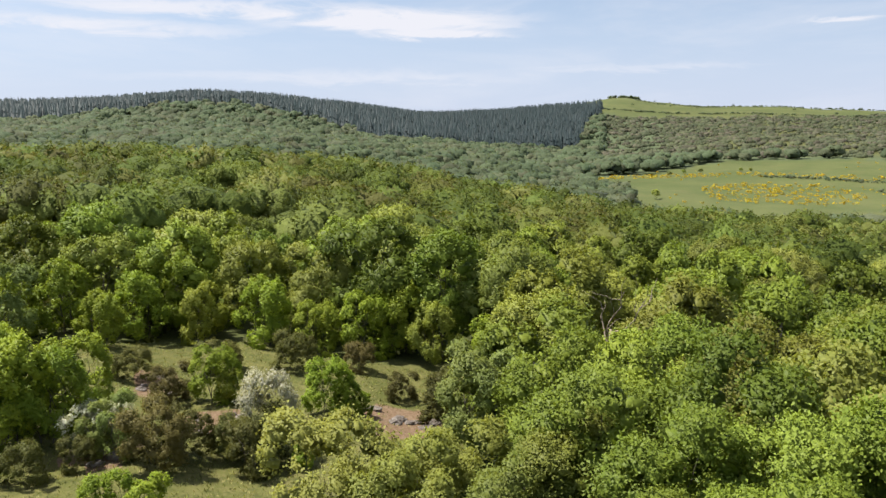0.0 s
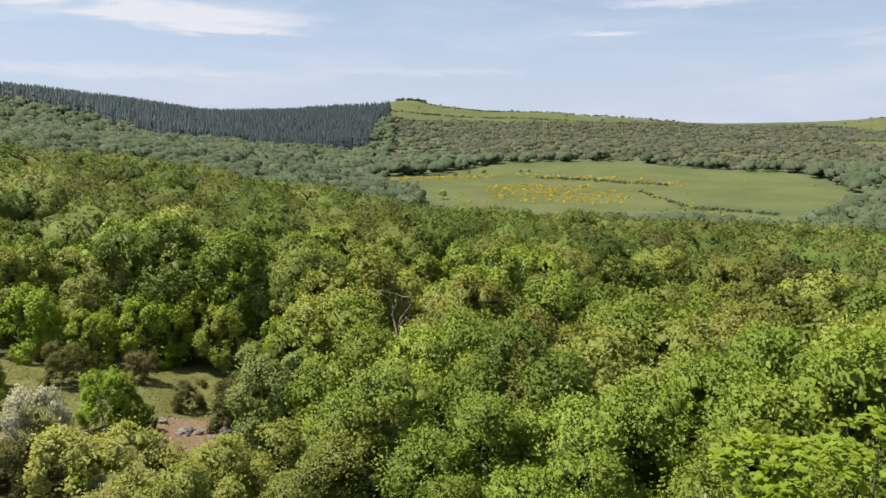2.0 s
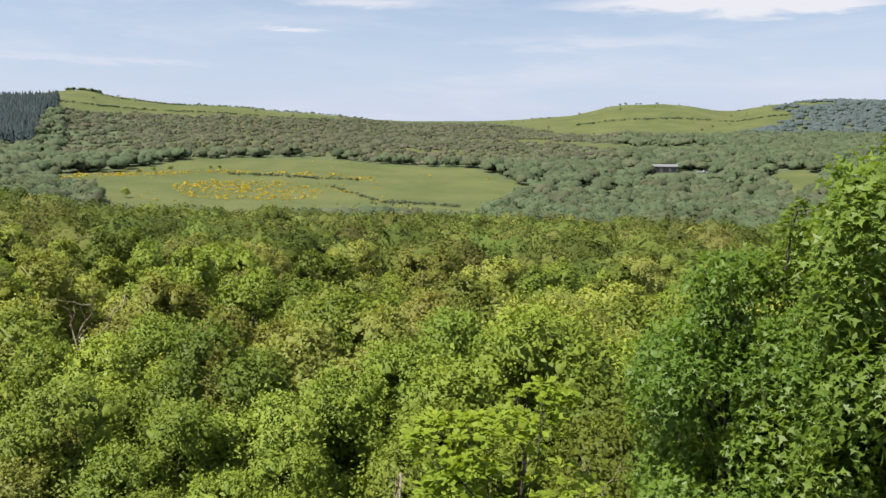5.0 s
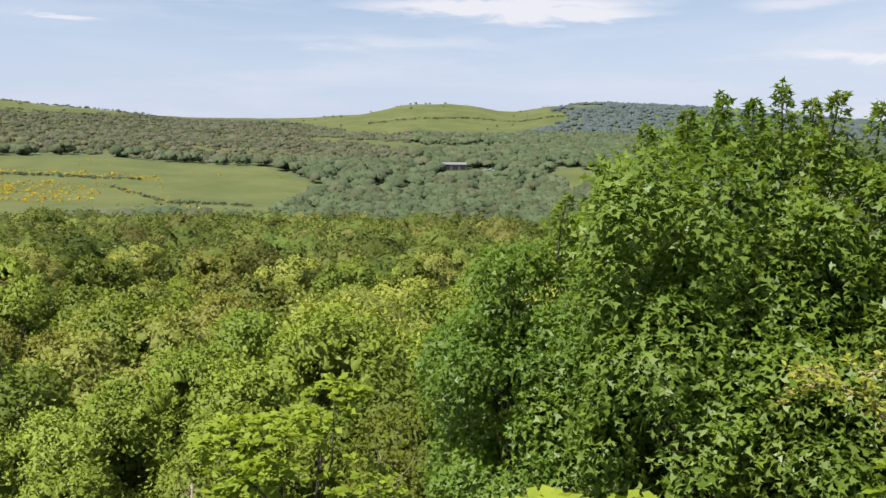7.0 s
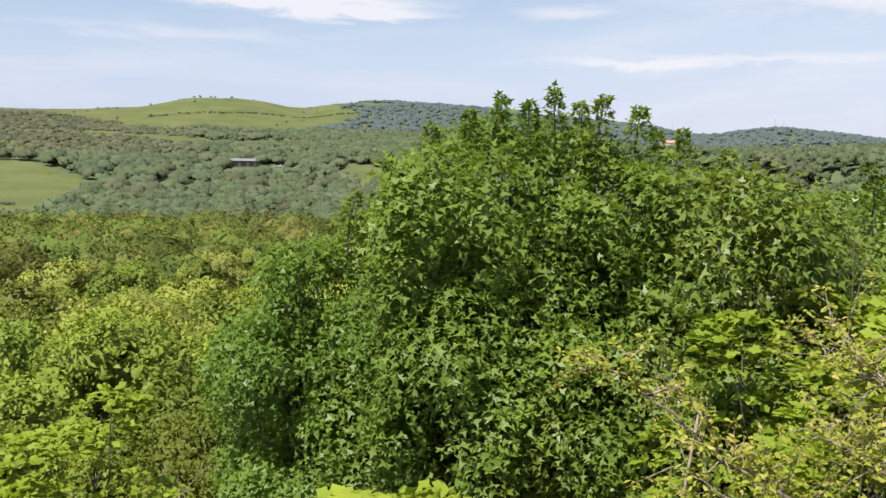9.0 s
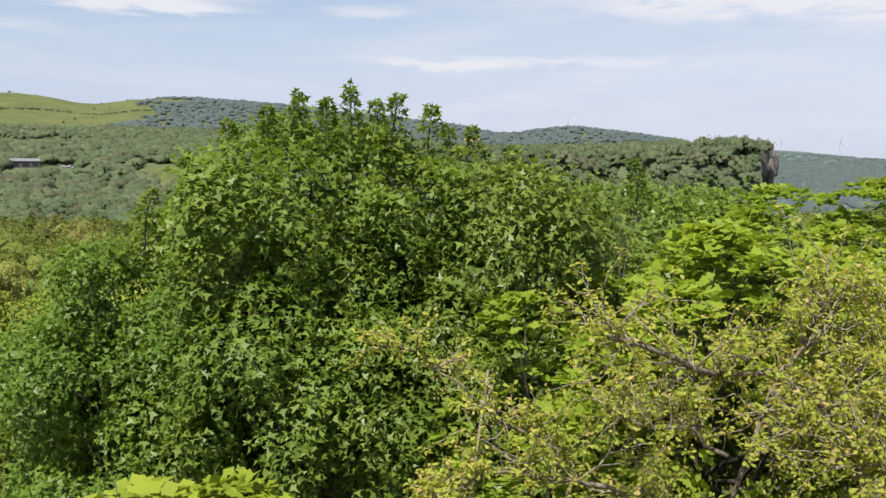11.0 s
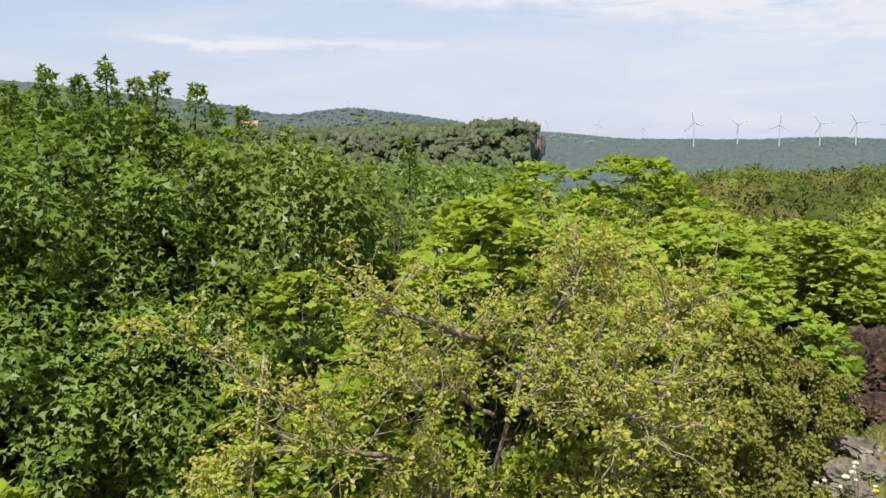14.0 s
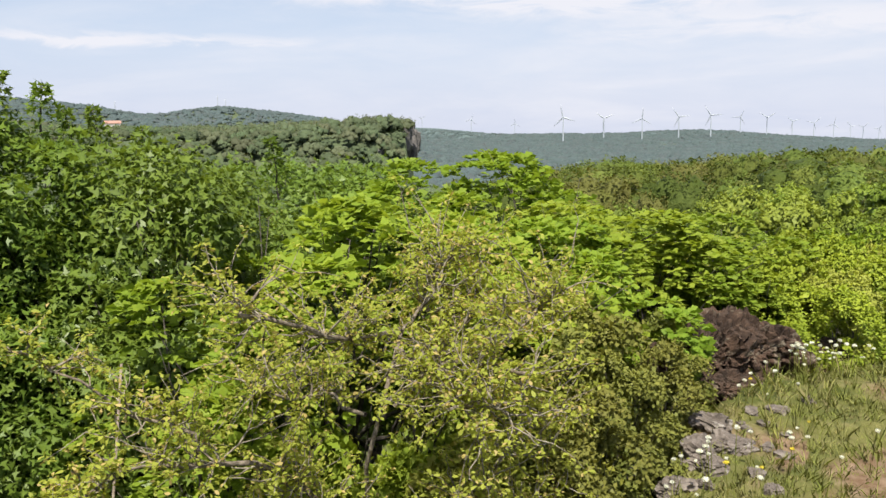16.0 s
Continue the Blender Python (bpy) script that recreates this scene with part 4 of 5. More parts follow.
# hand-set trees in the nearest rows: bearing, distance, level of the top from the eye
for k, (az, r, t) in enumerate(((8.5, 9.0, -2.75), (4.0, 8.6, -3.0), (0.5, 9.6, -3.1), (-4.5, 8.6, -3.0), (-9.0, 8.8, -2.75), (-12.5, 10.5, -2.3), (-8.0, 12.5, -2.55), (-5.5, 15.5, -2.7),
                                (-16.5, 8.2, -2.35), (-20.5, 9.4, -1.95), (-24.5, 8.0, -2.3), (-26.5, 11.0, -2.1), (-21.0, 13.0, -2.4), (-31.5, 8.4, -2.0), (-35.5, 10.5, -1.95), (-33.0, 13.5, -2.45),
                                (-40.5, 7.6, -1.45), (-44.5, 8.6, -1.6), (-47.5, 7.0, -1.9), (-41.0, 12.0, -2.2), (-46.0, 11.5, -2.3), (-51.0, 10.0, -1.9), (-35.0, 6.2, -2.0), (-22.5, 6.4, -2.3), (-14.0, 6.6, -2.6),
                                (-48.0, 5.4, -1.75), (-29.0, 16, -2.7), (-15.5, 17.5, -2.6), (-16, 14, -2.6), (-37, 17, -2.6), (-44, 16.5, -2.7), (-50, 15, -2.6), (-56, 12, -1.9), (0.5, 24.5, -2.1), (5.5, 25, -1.8), (9.5, 25.5, -2.6),
                                (14, 26.5, -2.5), (19, 27.5, -2.0), (24, 27.5, -2.3), (28.5, 29, -1.7), (33, 27, -1.6), (-3.5, 23.5, -2.2), (-7.0, 21.5, -2.4), (-107, 9.5, -1.0), (-112, 10.5, -1.2), (-116, 13, -1.5), (-122, 12, -1.6), (-10.9, 9.0, -2.25))):
    p, b = ochre_kind if k in (0, 1, 2, 3, 11, 15, 20, 30, 35, 41) else close_kinds[k % 3] if r < 14.5 else near_kinds[k % 5]
    remember(stand(p, az, r * K, top=t * K, base_height=b, rs=rnd), az, r * K, 1.6)

# the wood out to sixty metres
count, tries = 0, 0
while count < 245 and tries < 30000:
    tries += 1
    az, r = rnd.uniform(-132, 34), math.sqrt(rnd.uniform(18.0 ** 2, 62.0 ** 2))
    if in_clearing(np.float64(az), np.float64(r)) or (az > -4 and r < 37) or (az < -105 and r < 27) or (-100 < az < -52 and r < 16):
        continue
    x, y = polar(az, r)
    gap = 1.75 + 0.012 * r
    if any((x - a) ** 2 + (y - b) ** 2 < (0.75 * g + gap) ** 2 for a, b, g in placed):
        continue
    placed.append((x, y, gap))
    p, b = ochre_kind if rnd.random() < 0.13 else (near_kinds if r < 34 else mid_kinds)[rnd.randrange(5)]
    stand(p, az, r, height=rnd.uniform(3.4, 5.8), base_height=b, rs=rnd)
    count += 1

# ------------------------------------------------------------ the woods farther off


def scatter(rs, az_range, r_range, spacing, keep):
    """Random places by area, thinned by keep(az, r)."""
    a0, a1 = az_range
    area = radians(abs(a1 - a0)) * (r_range[1] ** 2 - r_range[0] ** 2) / 2
    n = int(area / spacing ** 2)
    az = rs.uniform(min(a0, a1), max(a0, a1), n)
    r = np.sqrt(rs.uniform(r_range[0] ** 2, r_range[1] ** 2, n))
    ok = keep(az, r)
    return az[ok], r[ok]


def wood(name, label, mat, az, r, kinds, height, rs, kind_of="wood"):
    """One mesh of many trees; kinds: leaf corners of crowns one metre tall."""
    x, y = -np.sin(np.radians(az)) * r, np.cos(np.radians(az)) * r
    z = ground(x, y)
    h = rs.uniform(*height, size=len(az))
    w = h * rs.uniform(0.85, 1.3, size=len(az))
    turn = rs.uniform(0, 6.283, size=len(az))
    which = rs.randint(len(kinds), size=len(az))
    out, tints, softs = [], [], []
    for k, (c, nm) in enumerate(kinds):
        s = np.where(which == k)[0]
        if not len(s):
            continue
        ca, sa = np.cos(turn[s])[:, None, None], np.sin(turn[s])[:, None, None]
        px, py, pz = c[None, :, :, 0], c[None, :, :, 1], c[None, :, :, 2]
        ww = w[s][:, None, None]
        q = np.stack([(px * ca - py * sa) * ww + x[s][:, None, None], (px * sa + py * ca) * ww + y[s][:, None, None], pz * h[s][:, None, None] + z[s][:, None, None]], -1)
        out.append(q.reshape(-1, c.shape[1], 3))
        tints.append(np.repeat(rs.rand(len(s)), c.shape[0]))
        nm = np.repeat(nm[:, None], c.shape[1], 1) if nm.ndim == 2 else nm
        nx, ny, nz = nm[None, :, :, 0], nm[None, :, :, 1], nm[None, :, :, 2]
        softs.append(np.stack([nx * ca - ny * sa, nx * sa + ny * ca, np.repeat(nz, len(s), 0)], -1).reshape(-1, c.shape[1], 3))
    ob = new(name, polygon_mesh(name, np.concatenate(out), mat, np.concatenate(tints), np.concatenate(softs)))
    return tagged(ob, label, kind_of, kind="stuff")


def crowns(seed, leaves, size, lobes, n=5, low=0.05, radius=0.52):
    """Loose bushes one metre tall: leaf corners and facing."""
    made = [crown(np.random.RandomState(seed + k), 1.0, radius, leaves, size, LEAF_TRI, lobes, low, softness=0.85, subs=0, core=0) for k in range(n)]
    return [(m[0], m[1]) for m in made]


def clump_crowns(seed, lobes, tufts, size, n=6, low=0.0, radius=0.6, core=0.95, subs=0, lift=0.35, lump=0.45):
    """Far crowns one metre tall: knobbly clumps with tufts of leaves standing out of them; corners and facing."""
    made = []
    for k in range(n):
        t, s, _, _, (tri, nor) = crown(np.random.RandomState(seed + k), 1.0, radius, tufts, size, LEAF_TRI, lobes, low, softness=0.9, subs=subs, core=core, lift=lift, lump=lump, fine=(0.2, 0.36), whole=True)
        tri, nor = np.concatenate([tri, t]), np.concatenate([nor, np.repeat(s[:, None], 3, 1)])
        tri[..., 2] = np.maximum(tri[..., 2], -0.05)
        made.append((tri, nor))
    return made


rs = np.random.RandomState(5)
forest = lambda az, r: ~(in_meadow(az, r) | in_field(az, r) | in_clearing(az, r))
az, r = scatter(rs, (-130, 34), (15, 64), 1.9, lambda a, b: ~in_clearing(a, b) & ((a < -3) | (b > 38)) & ((a > -104) | (b > 19)) & ((a > -52) | (b > 17) | (a < -100)))
wood("undergrowth", "low scrub between the oak stems", M_OAK_MERGED, az, r, crowns(70, 110, 0.2, 6, low=-0.3, radius=0.75), (0.7, 1.9), rs, "undergrowth")
az, r = scatter(rs, (-134, 34), (59, 112), 3.8, forest)
wood("oak_wood", "dense low oak wood in fresh green and ochre leaf", M_OAK_MERGED, az, r, clump_crowns(80, 8, 760, 0.048, core=0.74, subs=14), (3.1, 6.3), rs)
az, r = scatter(rs, (-134, 34), (112, 195), 4.6, forest)
wood("oak_wood", "dense low oak wood in fresh green and ochre leaf", M_OAK_MERGED, az, r, clump_crowns(85, 6, 260, 0.07, core=0.78, subs=8), (4.0, 6.5), rs)
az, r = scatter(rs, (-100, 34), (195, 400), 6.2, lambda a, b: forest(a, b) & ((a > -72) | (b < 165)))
wood("valley_wood", "wood of broadleaf trees in the valley, its green paled for haze", M_FAR_MERGED, az, r, clump_crowns(90, 8, 60, 0.09, core=0.9, lift=0.5, subs=5), (5.5, 9.5), rs)
con = lambda az, r: (az > -8.6 - 1.3 * smooth(r / K, 520, 760) + wave(az * 8, r / K, 45.0, 23) * 0.25) & (r / K > np.interp(az, [-9.5, -8.3, -5, 0, 6.6, 9.7, 15, 20, 25, 29], [560, 470, 440, 430, 435, 510, 575, 550, 500, 505]) + wave(az * 8, r / K, 60.0, 20) * 10)
heathy = lambda az, r: (az < -10) & (az > -47) & (r > 640)
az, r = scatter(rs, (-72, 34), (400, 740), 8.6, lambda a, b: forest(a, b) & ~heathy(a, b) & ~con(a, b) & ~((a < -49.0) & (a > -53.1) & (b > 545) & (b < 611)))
wood("valley_wood", "wood of broadleaf trees in the valley, its green paled for haze", M_FAR_MERGED, az, r, clump_crowns(100, 6, 12, 0.13, radius=0.75, lift=0.6), (6.0, 9.5), rs)
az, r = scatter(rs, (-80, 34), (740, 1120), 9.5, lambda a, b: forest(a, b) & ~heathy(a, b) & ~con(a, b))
wood("valley_wood", "wood of broadleaf trees in the valley, its green paled for haze", M_FAR_MERGED, az, r, clump_crowns(110, 4, 4, 0.2, radius=0.9, lift=0.7), (5.0, 8.0), rs)
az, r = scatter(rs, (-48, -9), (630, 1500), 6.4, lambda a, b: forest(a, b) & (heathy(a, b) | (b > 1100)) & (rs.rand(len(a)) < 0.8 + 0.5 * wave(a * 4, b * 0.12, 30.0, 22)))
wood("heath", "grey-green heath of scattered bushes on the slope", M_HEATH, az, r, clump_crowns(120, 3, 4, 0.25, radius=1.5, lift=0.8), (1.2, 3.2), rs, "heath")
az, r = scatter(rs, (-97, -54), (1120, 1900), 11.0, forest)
wood("hill_wood", "wood on the far hills, bluish with haze put into its colour", M_HAZED_WOOD, az, r, clump_crowns(130, 4, 3, 0.2, radius=1.5, lift=0.9, lump=0.36), (3.5, 5.5), rs)
az, r = scatter(rs, (-60, -8), (1050, 1700), 75.0, in_field)
wood("field_bushes", "single dark bushes dotted over the upper pastures", M_FAR_MERGED, az, r, clump_crowns(140, 4, 14, 0.2), (2.5, 5.5), rs, "bushes")
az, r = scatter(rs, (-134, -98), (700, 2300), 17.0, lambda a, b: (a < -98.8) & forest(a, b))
wood("plain_wood", "wood over the distant plain, blued by painted haze", M_HAZED_WOOD, az, r, clump_crowns(150, 3, 3, 0.4, radius=3.2, lift=0.9), (2.2, 3.8), rs)
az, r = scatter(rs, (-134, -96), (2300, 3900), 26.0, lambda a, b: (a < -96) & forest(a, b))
wood("plain_wood", "wood over the distant plain, blued by painted haze", M_HAZED_WOOD, az, r, clump_crowns(160, 3, 2, 0.3, radius=3.4, lift=1.0), (2.5, 4.2), rs)
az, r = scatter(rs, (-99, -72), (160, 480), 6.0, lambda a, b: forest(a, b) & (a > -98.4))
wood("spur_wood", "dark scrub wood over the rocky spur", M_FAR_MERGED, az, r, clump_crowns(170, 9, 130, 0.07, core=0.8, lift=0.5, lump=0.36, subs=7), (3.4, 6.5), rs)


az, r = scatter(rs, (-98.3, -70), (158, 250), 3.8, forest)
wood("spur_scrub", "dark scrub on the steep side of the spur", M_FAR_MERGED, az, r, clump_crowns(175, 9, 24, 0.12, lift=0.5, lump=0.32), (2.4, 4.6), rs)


def conifer_crowns(seed, n=5):
    """Pointed conifers one metre tall: three ragged skirts each."""
    out = []
    for k in range(n):
        g = np.random.RandomState(seed + k)
        tri, nor = [], []
        for z0, z1, wide in ((0.02, 0.55, 0.17), (0.32, 0.8, 0.125), (0.6, 1.0, 0.075)):
            a = np.arange(7) * 2 * math.pi / 7 + g.uniform(0, 1)
            w = wide * g.uniform(0.75, 1.25, 7)
            foot = np.stack([np.cos(a) * w, np.sin(a) * w, z0 + g.uniform(-0.03, 0.06, 7)], -1)
            side = np.stack([np.cos(a), np.sin(a), np.full(7, 2.2)], -1)
            for i in range(7):
                j = (i + 1) % 7
                tri.append([foot[i], foot[j], (0, 0, z1)])
                nor.append([side[i], side[j], (side[i] + side[j]) / 2 + [0, 0, 0.4]])
        out.append((np.array(tri), unit(np.array(nor))))
    return out


az, r = scatter(rs, (34, -10), (680, 1260), 4.9, con)
wood("conifer_plantation", "dark conifer plantation along the ridge", M_CONIFER, az, r, conifer_crowns(180), (11.0, 16.5), rs)

az = rs.uniform(-12.4, -10.3, 70)
wood("crest_bushes", "dark bushes along the crest of the pasture hill", M_FAR_MERGED, az, 1590 + rs.uniform(-25, 25, 70), clump_crowns(145, 5, 10, 0.2), (3.0, 6.5), rs, "bushes")

# broom in flower on the meadow


def broom_here(a, b):
    chance = rs.rand(len(a))
    line = (np.abs(b - np.interp(a, [-30, -24, -17, -12, -8], [318, 325, 330, 318, 302])) < 7) & (a > -30) & (chance < 0.9)
    patch = (np.hypot((a + 21.5) / 5.0, (b - 275) / 32) < 1) & (chance < 0.65)
    low = (np.abs(b - 252 - wave(a * 4, b * 0, 9.0, 44) * 3) < 4) & (a < -17) & (a > -26) & (chance < 0.5)
    bank = (np.abs(b - (240 + (a + 31) * 12)) < 4) & (a < -26) & (a > -36) & (chance < 0.5)
    return line | patch | low | bank | (chance < 0.006)


az, r = scatter(rs, (-42, -8), (310, 625), 3.4, lambda a, b: in_meadow(a, b) & broom_here(a, b / K))
wood("broom", "yellow broom in flower over the meadow", M_BROOM, az, r, crowns(190, 36, 0.4, 5, low=0.0, radius=0.9), (0.55, 1.2), rs, "broom")

# ------------------------------------------------------------ far things: turbines, buildings, masts


def box_bm(bm, cx, cy, cz, sx, sy, sz):
    """A box added to bm; returns its vertices."""
    return bmesh.ops.create_cube(bm, size=1.0, matrix=Matrix.Translation((cx, cy, cz)) @ Matrix.Diagonal((sx, sy, sz, 1)))["verts"]


def bm_mesh(name, bm, mat, smoothed=False):
    me = bpy.data.meshes.new(name)
    bm.to_mesh(me)
    bm.free()
    if smoothed:
        me.polygons.foreach_set("use_smooth", np.ones(len(me.polygons), bool))
    me.materials.append(mat)
    return me


M_STEEL = plain_material("turbine_white", (0.42, 0.45, 0.47), 0.4, 0.05, 0.05)
M_ROOF = plain_material("shed_roof", (0.17, 0.17, 0.175), 0.9, 0.5, 0.15)
M_WALL = plain_material("shed_wall", (0.10, 0.09, 0.08), 0.8, 0.5, 0.2)
M_TILE = plain_material("clay_tiles", (0.36, 0.20, 0.15), 0.8, 0.6, 0.2)
M_RENDER = plain_material("plaster", (0.50, 0.46, 0.40), 0.8, 0.4, 0.1)
M_CAR = plain_material("car_paint", (0.60, 0.62, 0.65), 0.3, 0.5, 0.03)
M_DARK = plain_material("dark_glass", (0.03, 0.035, 0.04), 0.2, 0.5, 0.1)


def blade_mesh():
    bm = bmesh.new()
    prev = None
    for t, w, th in ((0.0, 0.9, 0.9), (0.06, 1.1, 0.8), (0.16, 1.7, 0.6), (0.4, 1.3, 0.4), (0.7, 0.85, 0.25), (1.0, 0.25, 0.08)):
        loop = [bm.verts.new((x * w, y * th, 1.2 + t * 42.0)) for x, y in ((-1.4, 0), (0, -0.6), (1.4, 0), (0, 0.6))]
        if prev:
            for i in range(4):
                bm.faces.new((prev[i], prev[(i + 1) % 4], loop[(i + 1) % 4], loop[i]))
        prev = loop
    bm.faces.new(prev)
    return bm_mesh("blade", bm, M_STEEL, True)


def turbine():
    """A wind turbine with its hub 80 m up."""
    top = new("wind_turbine")
    tagged(top, "white three-bladed wind turbine at rest on the wooded plain", "wind turbine", "wind farm")
    z = np.linspace(-3, 79, 9)
    part("tower", tube_mesh("tower", [(np.stack([z * 0, z * 0, z], -1), np.linspace(2.6, 1.5, 9))], M_STEEL, 12), top)
    bm = bmesh.new()
    box_bm(bm, 0, 2.0, 80.3, 3.4, 9.0, 3.6)
    bmesh.ops.bevel(bm, geom=bm.edges[:], offset=0.7, segments=2, affect="EDGES")
    part("nacelle", bm_mesh("nacelle", bm, M_STEEL), top)
    bm = bmesh.new()
    bmesh.ops.create_uvsphere(bm, u_segments=10, v_segments=8, radius=1.7, matrix=Matrix.Translation((0, -3.4, 80.3)) @ Matrix.Diagonal((1, 1.3, 1, 1)))
    hub = part("hub", bm_mesh("hub", bm, M_STEEL, True), top)
    me = blade_mesh()
    for k in range(3):
        b = part("blade", me, hub)
        b.matrix_basis = pose(0, -3.6, 80.3, 0, 120 * k, 0)
    return top


def set_turbine(top, az, el, r, spin, yaw):
    """Foot on the ground at that bearing and distance, hub at that elevation."""
    x, y = polar(az, r)
    z = float(ground(x, y))
    k = (EYE + r * math.tan(math.radians(el)) - z) / 80.3
    m = pose(x, y, z, 0, 0, az + yaw) @ Matrix.Diagonal((k, k, k, 1))
    top = copy_thing_unscaled(top, m)
    for ch in top.children:
        if ch.name.startswith("hub"):
            # turn the rotor about the shaft
            for b, k2 in zip([c for c in ch.children], range(3)):
                b.matrix_basis = pose(0, -3.6, 80.3, 0, 120 * k2 + spin, 0)
    return top


first = turbine()
rt = random.Random(9)
for az, el, r in ((-99.35, 1.13, 4300), (-102.76, 1.02, 4100), (-105.77, 0.71, 4600), (-109.09, 1.09, 3050), (-111.83, 0.97, 3300), (-114.37, 0.94, 3200), (-116.75, 1.01, 3250), (-118.79, 1.08, 3350), (-120.62, 0.94, 3700),
                  (-122.23, 0.88, 3700), (-123.75, 0.60, 4000), (-125.01, 0.47, 4200), (-126.15, 0.38, 4400), (-127.11, 0.23, 4500), (-127.8, 0.18, 4600), (-128.67, 0.07, 4700)):
    set_turbine(first, az, el, r, rt.uniform(0, 120), rt.uniform(-25, 25))
for o in (*first.children_recursive, first):
    bpy.data.objects.remove(o)


def gabled(name, label, w, d, h, rise, wall, roof, openings):
    """A small building with a pitched roof over the origin; openings: x, z, width, height on the front."""
    top = new(name)
    tagged(top, label, "building")
    bm = bmesh.new()
    box_bm(bm, 0, 0, h / 2 - 0.5, w, d, h + 1.0)
    part("wall", bm_mesh("wall", bm, wall), top)
    bm = bmesh.new()
    o = 0.4
    for s in (-1, 1):
        q = [bm.verts.new(p) for p in ((-w / 2 - o, s * (d / 2 + o), h - 0.15), (w / 2 + o, s * (d / 2 + o), h - 0.15), (w / 2 + o, 0, h + rise), (-w / 2 - o, 0, h + rise))]
        q2 = [bm.verts.new(v.co + Vector((0, 0, 0.25))) for v in q]
        bm.faces.new(q if s < 0 else q[::-1])
        bm.faces.new(q2[::-1] if s < 0 else q2)
        for i in range(4):
            bm.faces.new((q[i], q[(i + 1) % 4], q2[(i + 1) % 4], q2[i]))
    part("roof", bm_mesh("roof", bm, roof), top)
    for x, z, ww, hh in openings:
        bm = bmesh.new()
        box_bm(bm, x, -d / 2 - 0.02, z, ww, 0.12, hh)
        part("door" if z < hh * 0.6 else "window", bm_mesh("opening", bm, M_DARK), top)
    return top


def seat(ob, az, r, turn, lift=0.0, el=None):
    x, y = polar(az, r)
    z = float(ground(x, y)) if el is None else EYE + r * math.tan(math.radians(el))
    ob.matrix_basis = pose(x, y, z + lift, 0, 0, turn)


shed = gabled("farm_shed", "long low farm shed with a grey sheet roof among trees", 17.0, 8.0, 3.6, 1.5, M_WALL, M_ROOF, [(-5.5, 1.4, 4.0, 2.8), (0.5, 1.4, 4.0, 2.8), (6, 1.4, 3.5, 2.8)])
seat(shed, -50.0, 604, -50, 0.3)
farm = gabled("farm_house", "distant farm house with a reddish tiled roof", 13.0, 8.0, 4.5, 2.2, M_RENDER, M_TILE, [(-4, 2.6, 1.2, 1.4), (0, 1.1, 1.2, 2.2), (4, 2.6, 1.2, 1.4)])
seat(farm, -79.0, 760, -79, 0.0, el=0.62)


def car():
    top = new("parked_car")
    tagged(top, "pale car parked by the farm shed", "car", "cars by the shed")
    bm = bmesh.new()
    box_bm(bm, 0, 0, 0.65, 4.2, 1.75, 0.65)
    v = box_bm(bm, -0.2, 0, 1.2, 2.6, 1.6, 0.55)
    for p in v:
        if p.co.z > 1.2:
            p.co.x *= 0.72
    bmesh.ops.bevel(bm, geom=bm.edges[:], offset=0.12, segments=2, affect="EDGES")
    part("body", bm_mesh("body", bm, M_CAR), top)
    for s in (-1, 1):
        bm = bmesh.new()
        box_bm(bm, -0.2, s * 0.79, 1.2, 1.9, 0.06, 0.36)
        part("side_window", bm_mesh("side_window", bm, M_DARK), top)
        for x in (-1.3, 1.3):
            bm = bmesh.new()
            bmesh.ops.create_cone(bm, cap_ends=True, segments=12, radius1=0.33, radius2=0.33, depth=0.2, matrix=Matrix.Translation((x, s * 0.8, 0.33)) @ Matrix.Rotation(math.pi / 2, 4, "X"))
            part("wheel", bm_mesh("wheel", bm, M_DARK), top)
    return top


one = car()
seat(one, -52.25, 602, -40)
for az, r, turn in ((-52.6, 606, -20), (-52.85, 599, -70)):
    c2 = copy_thing(one, Matrix())
    seat(c2, az, r, turn)


def mast(az, r, h):
    top = new("radio_mast")
    tagged(top, "thin grey radio mast on the wooded hill", "mast", "masts on the hill")
    z = np.linspace(-1, h, 6)
    part("pole", tube_mesh("pole", [(np.stack([z * 0, z * 0, z], -1), np.linspace(0.9, 0.4, 6))], M_STEEL, 6), top)
    for k in range(2):
        zz = h * (0.7 + 0.2 * k)
        part("antenna", tube_mesh("antenna", [(np.array([(-1.6, 0, zz), (0, 0, zz), (1.6, 0, zz)]), np.full(3, 0.3))], M_STEEL, 5), top)
    seat(top, az, r, az)


for az, r, h in ((-85.6, 1600, 27), (-86.1, 1600, 21), (-79.2, 1590, 20)):
    mast(az, r, h)

# the rock face at the end of the spur
def lump(name, seed, size, mat, sub=3, rough=0.35, squash=(1, 1, 1), freq=1.3, blocky=0.0):
    """A rough rock: a noisy ball with broken planes."""
    bm = bmesh.new()
    bmesh.ops.create_icosphere(bm, subdivisions=sub, radius=1.0)
    off = Vector((seed * 3.1, seed * 1.7, seed * 0.9))
    for v in bm.verts:
        d = v.co.normalized()
        k = 1 + rough * noise.fractal(d * freq + off, 1.0, 2.0, 4) + 0.18 * rough * noise.fractal(d * freq * 4 + off, 1.0, 2.0, 3)
        if blocky:
            m = max(abs(d.x), abs(d.y), abs(d.z))
            k *= (1 - blocky) + blocky / m * 0.85
        v.co = Vector((d.x * squash[0], d.y * squash[1], d.z * squash[2])) * k * size
    return bm_mesh(name, bm, mat)


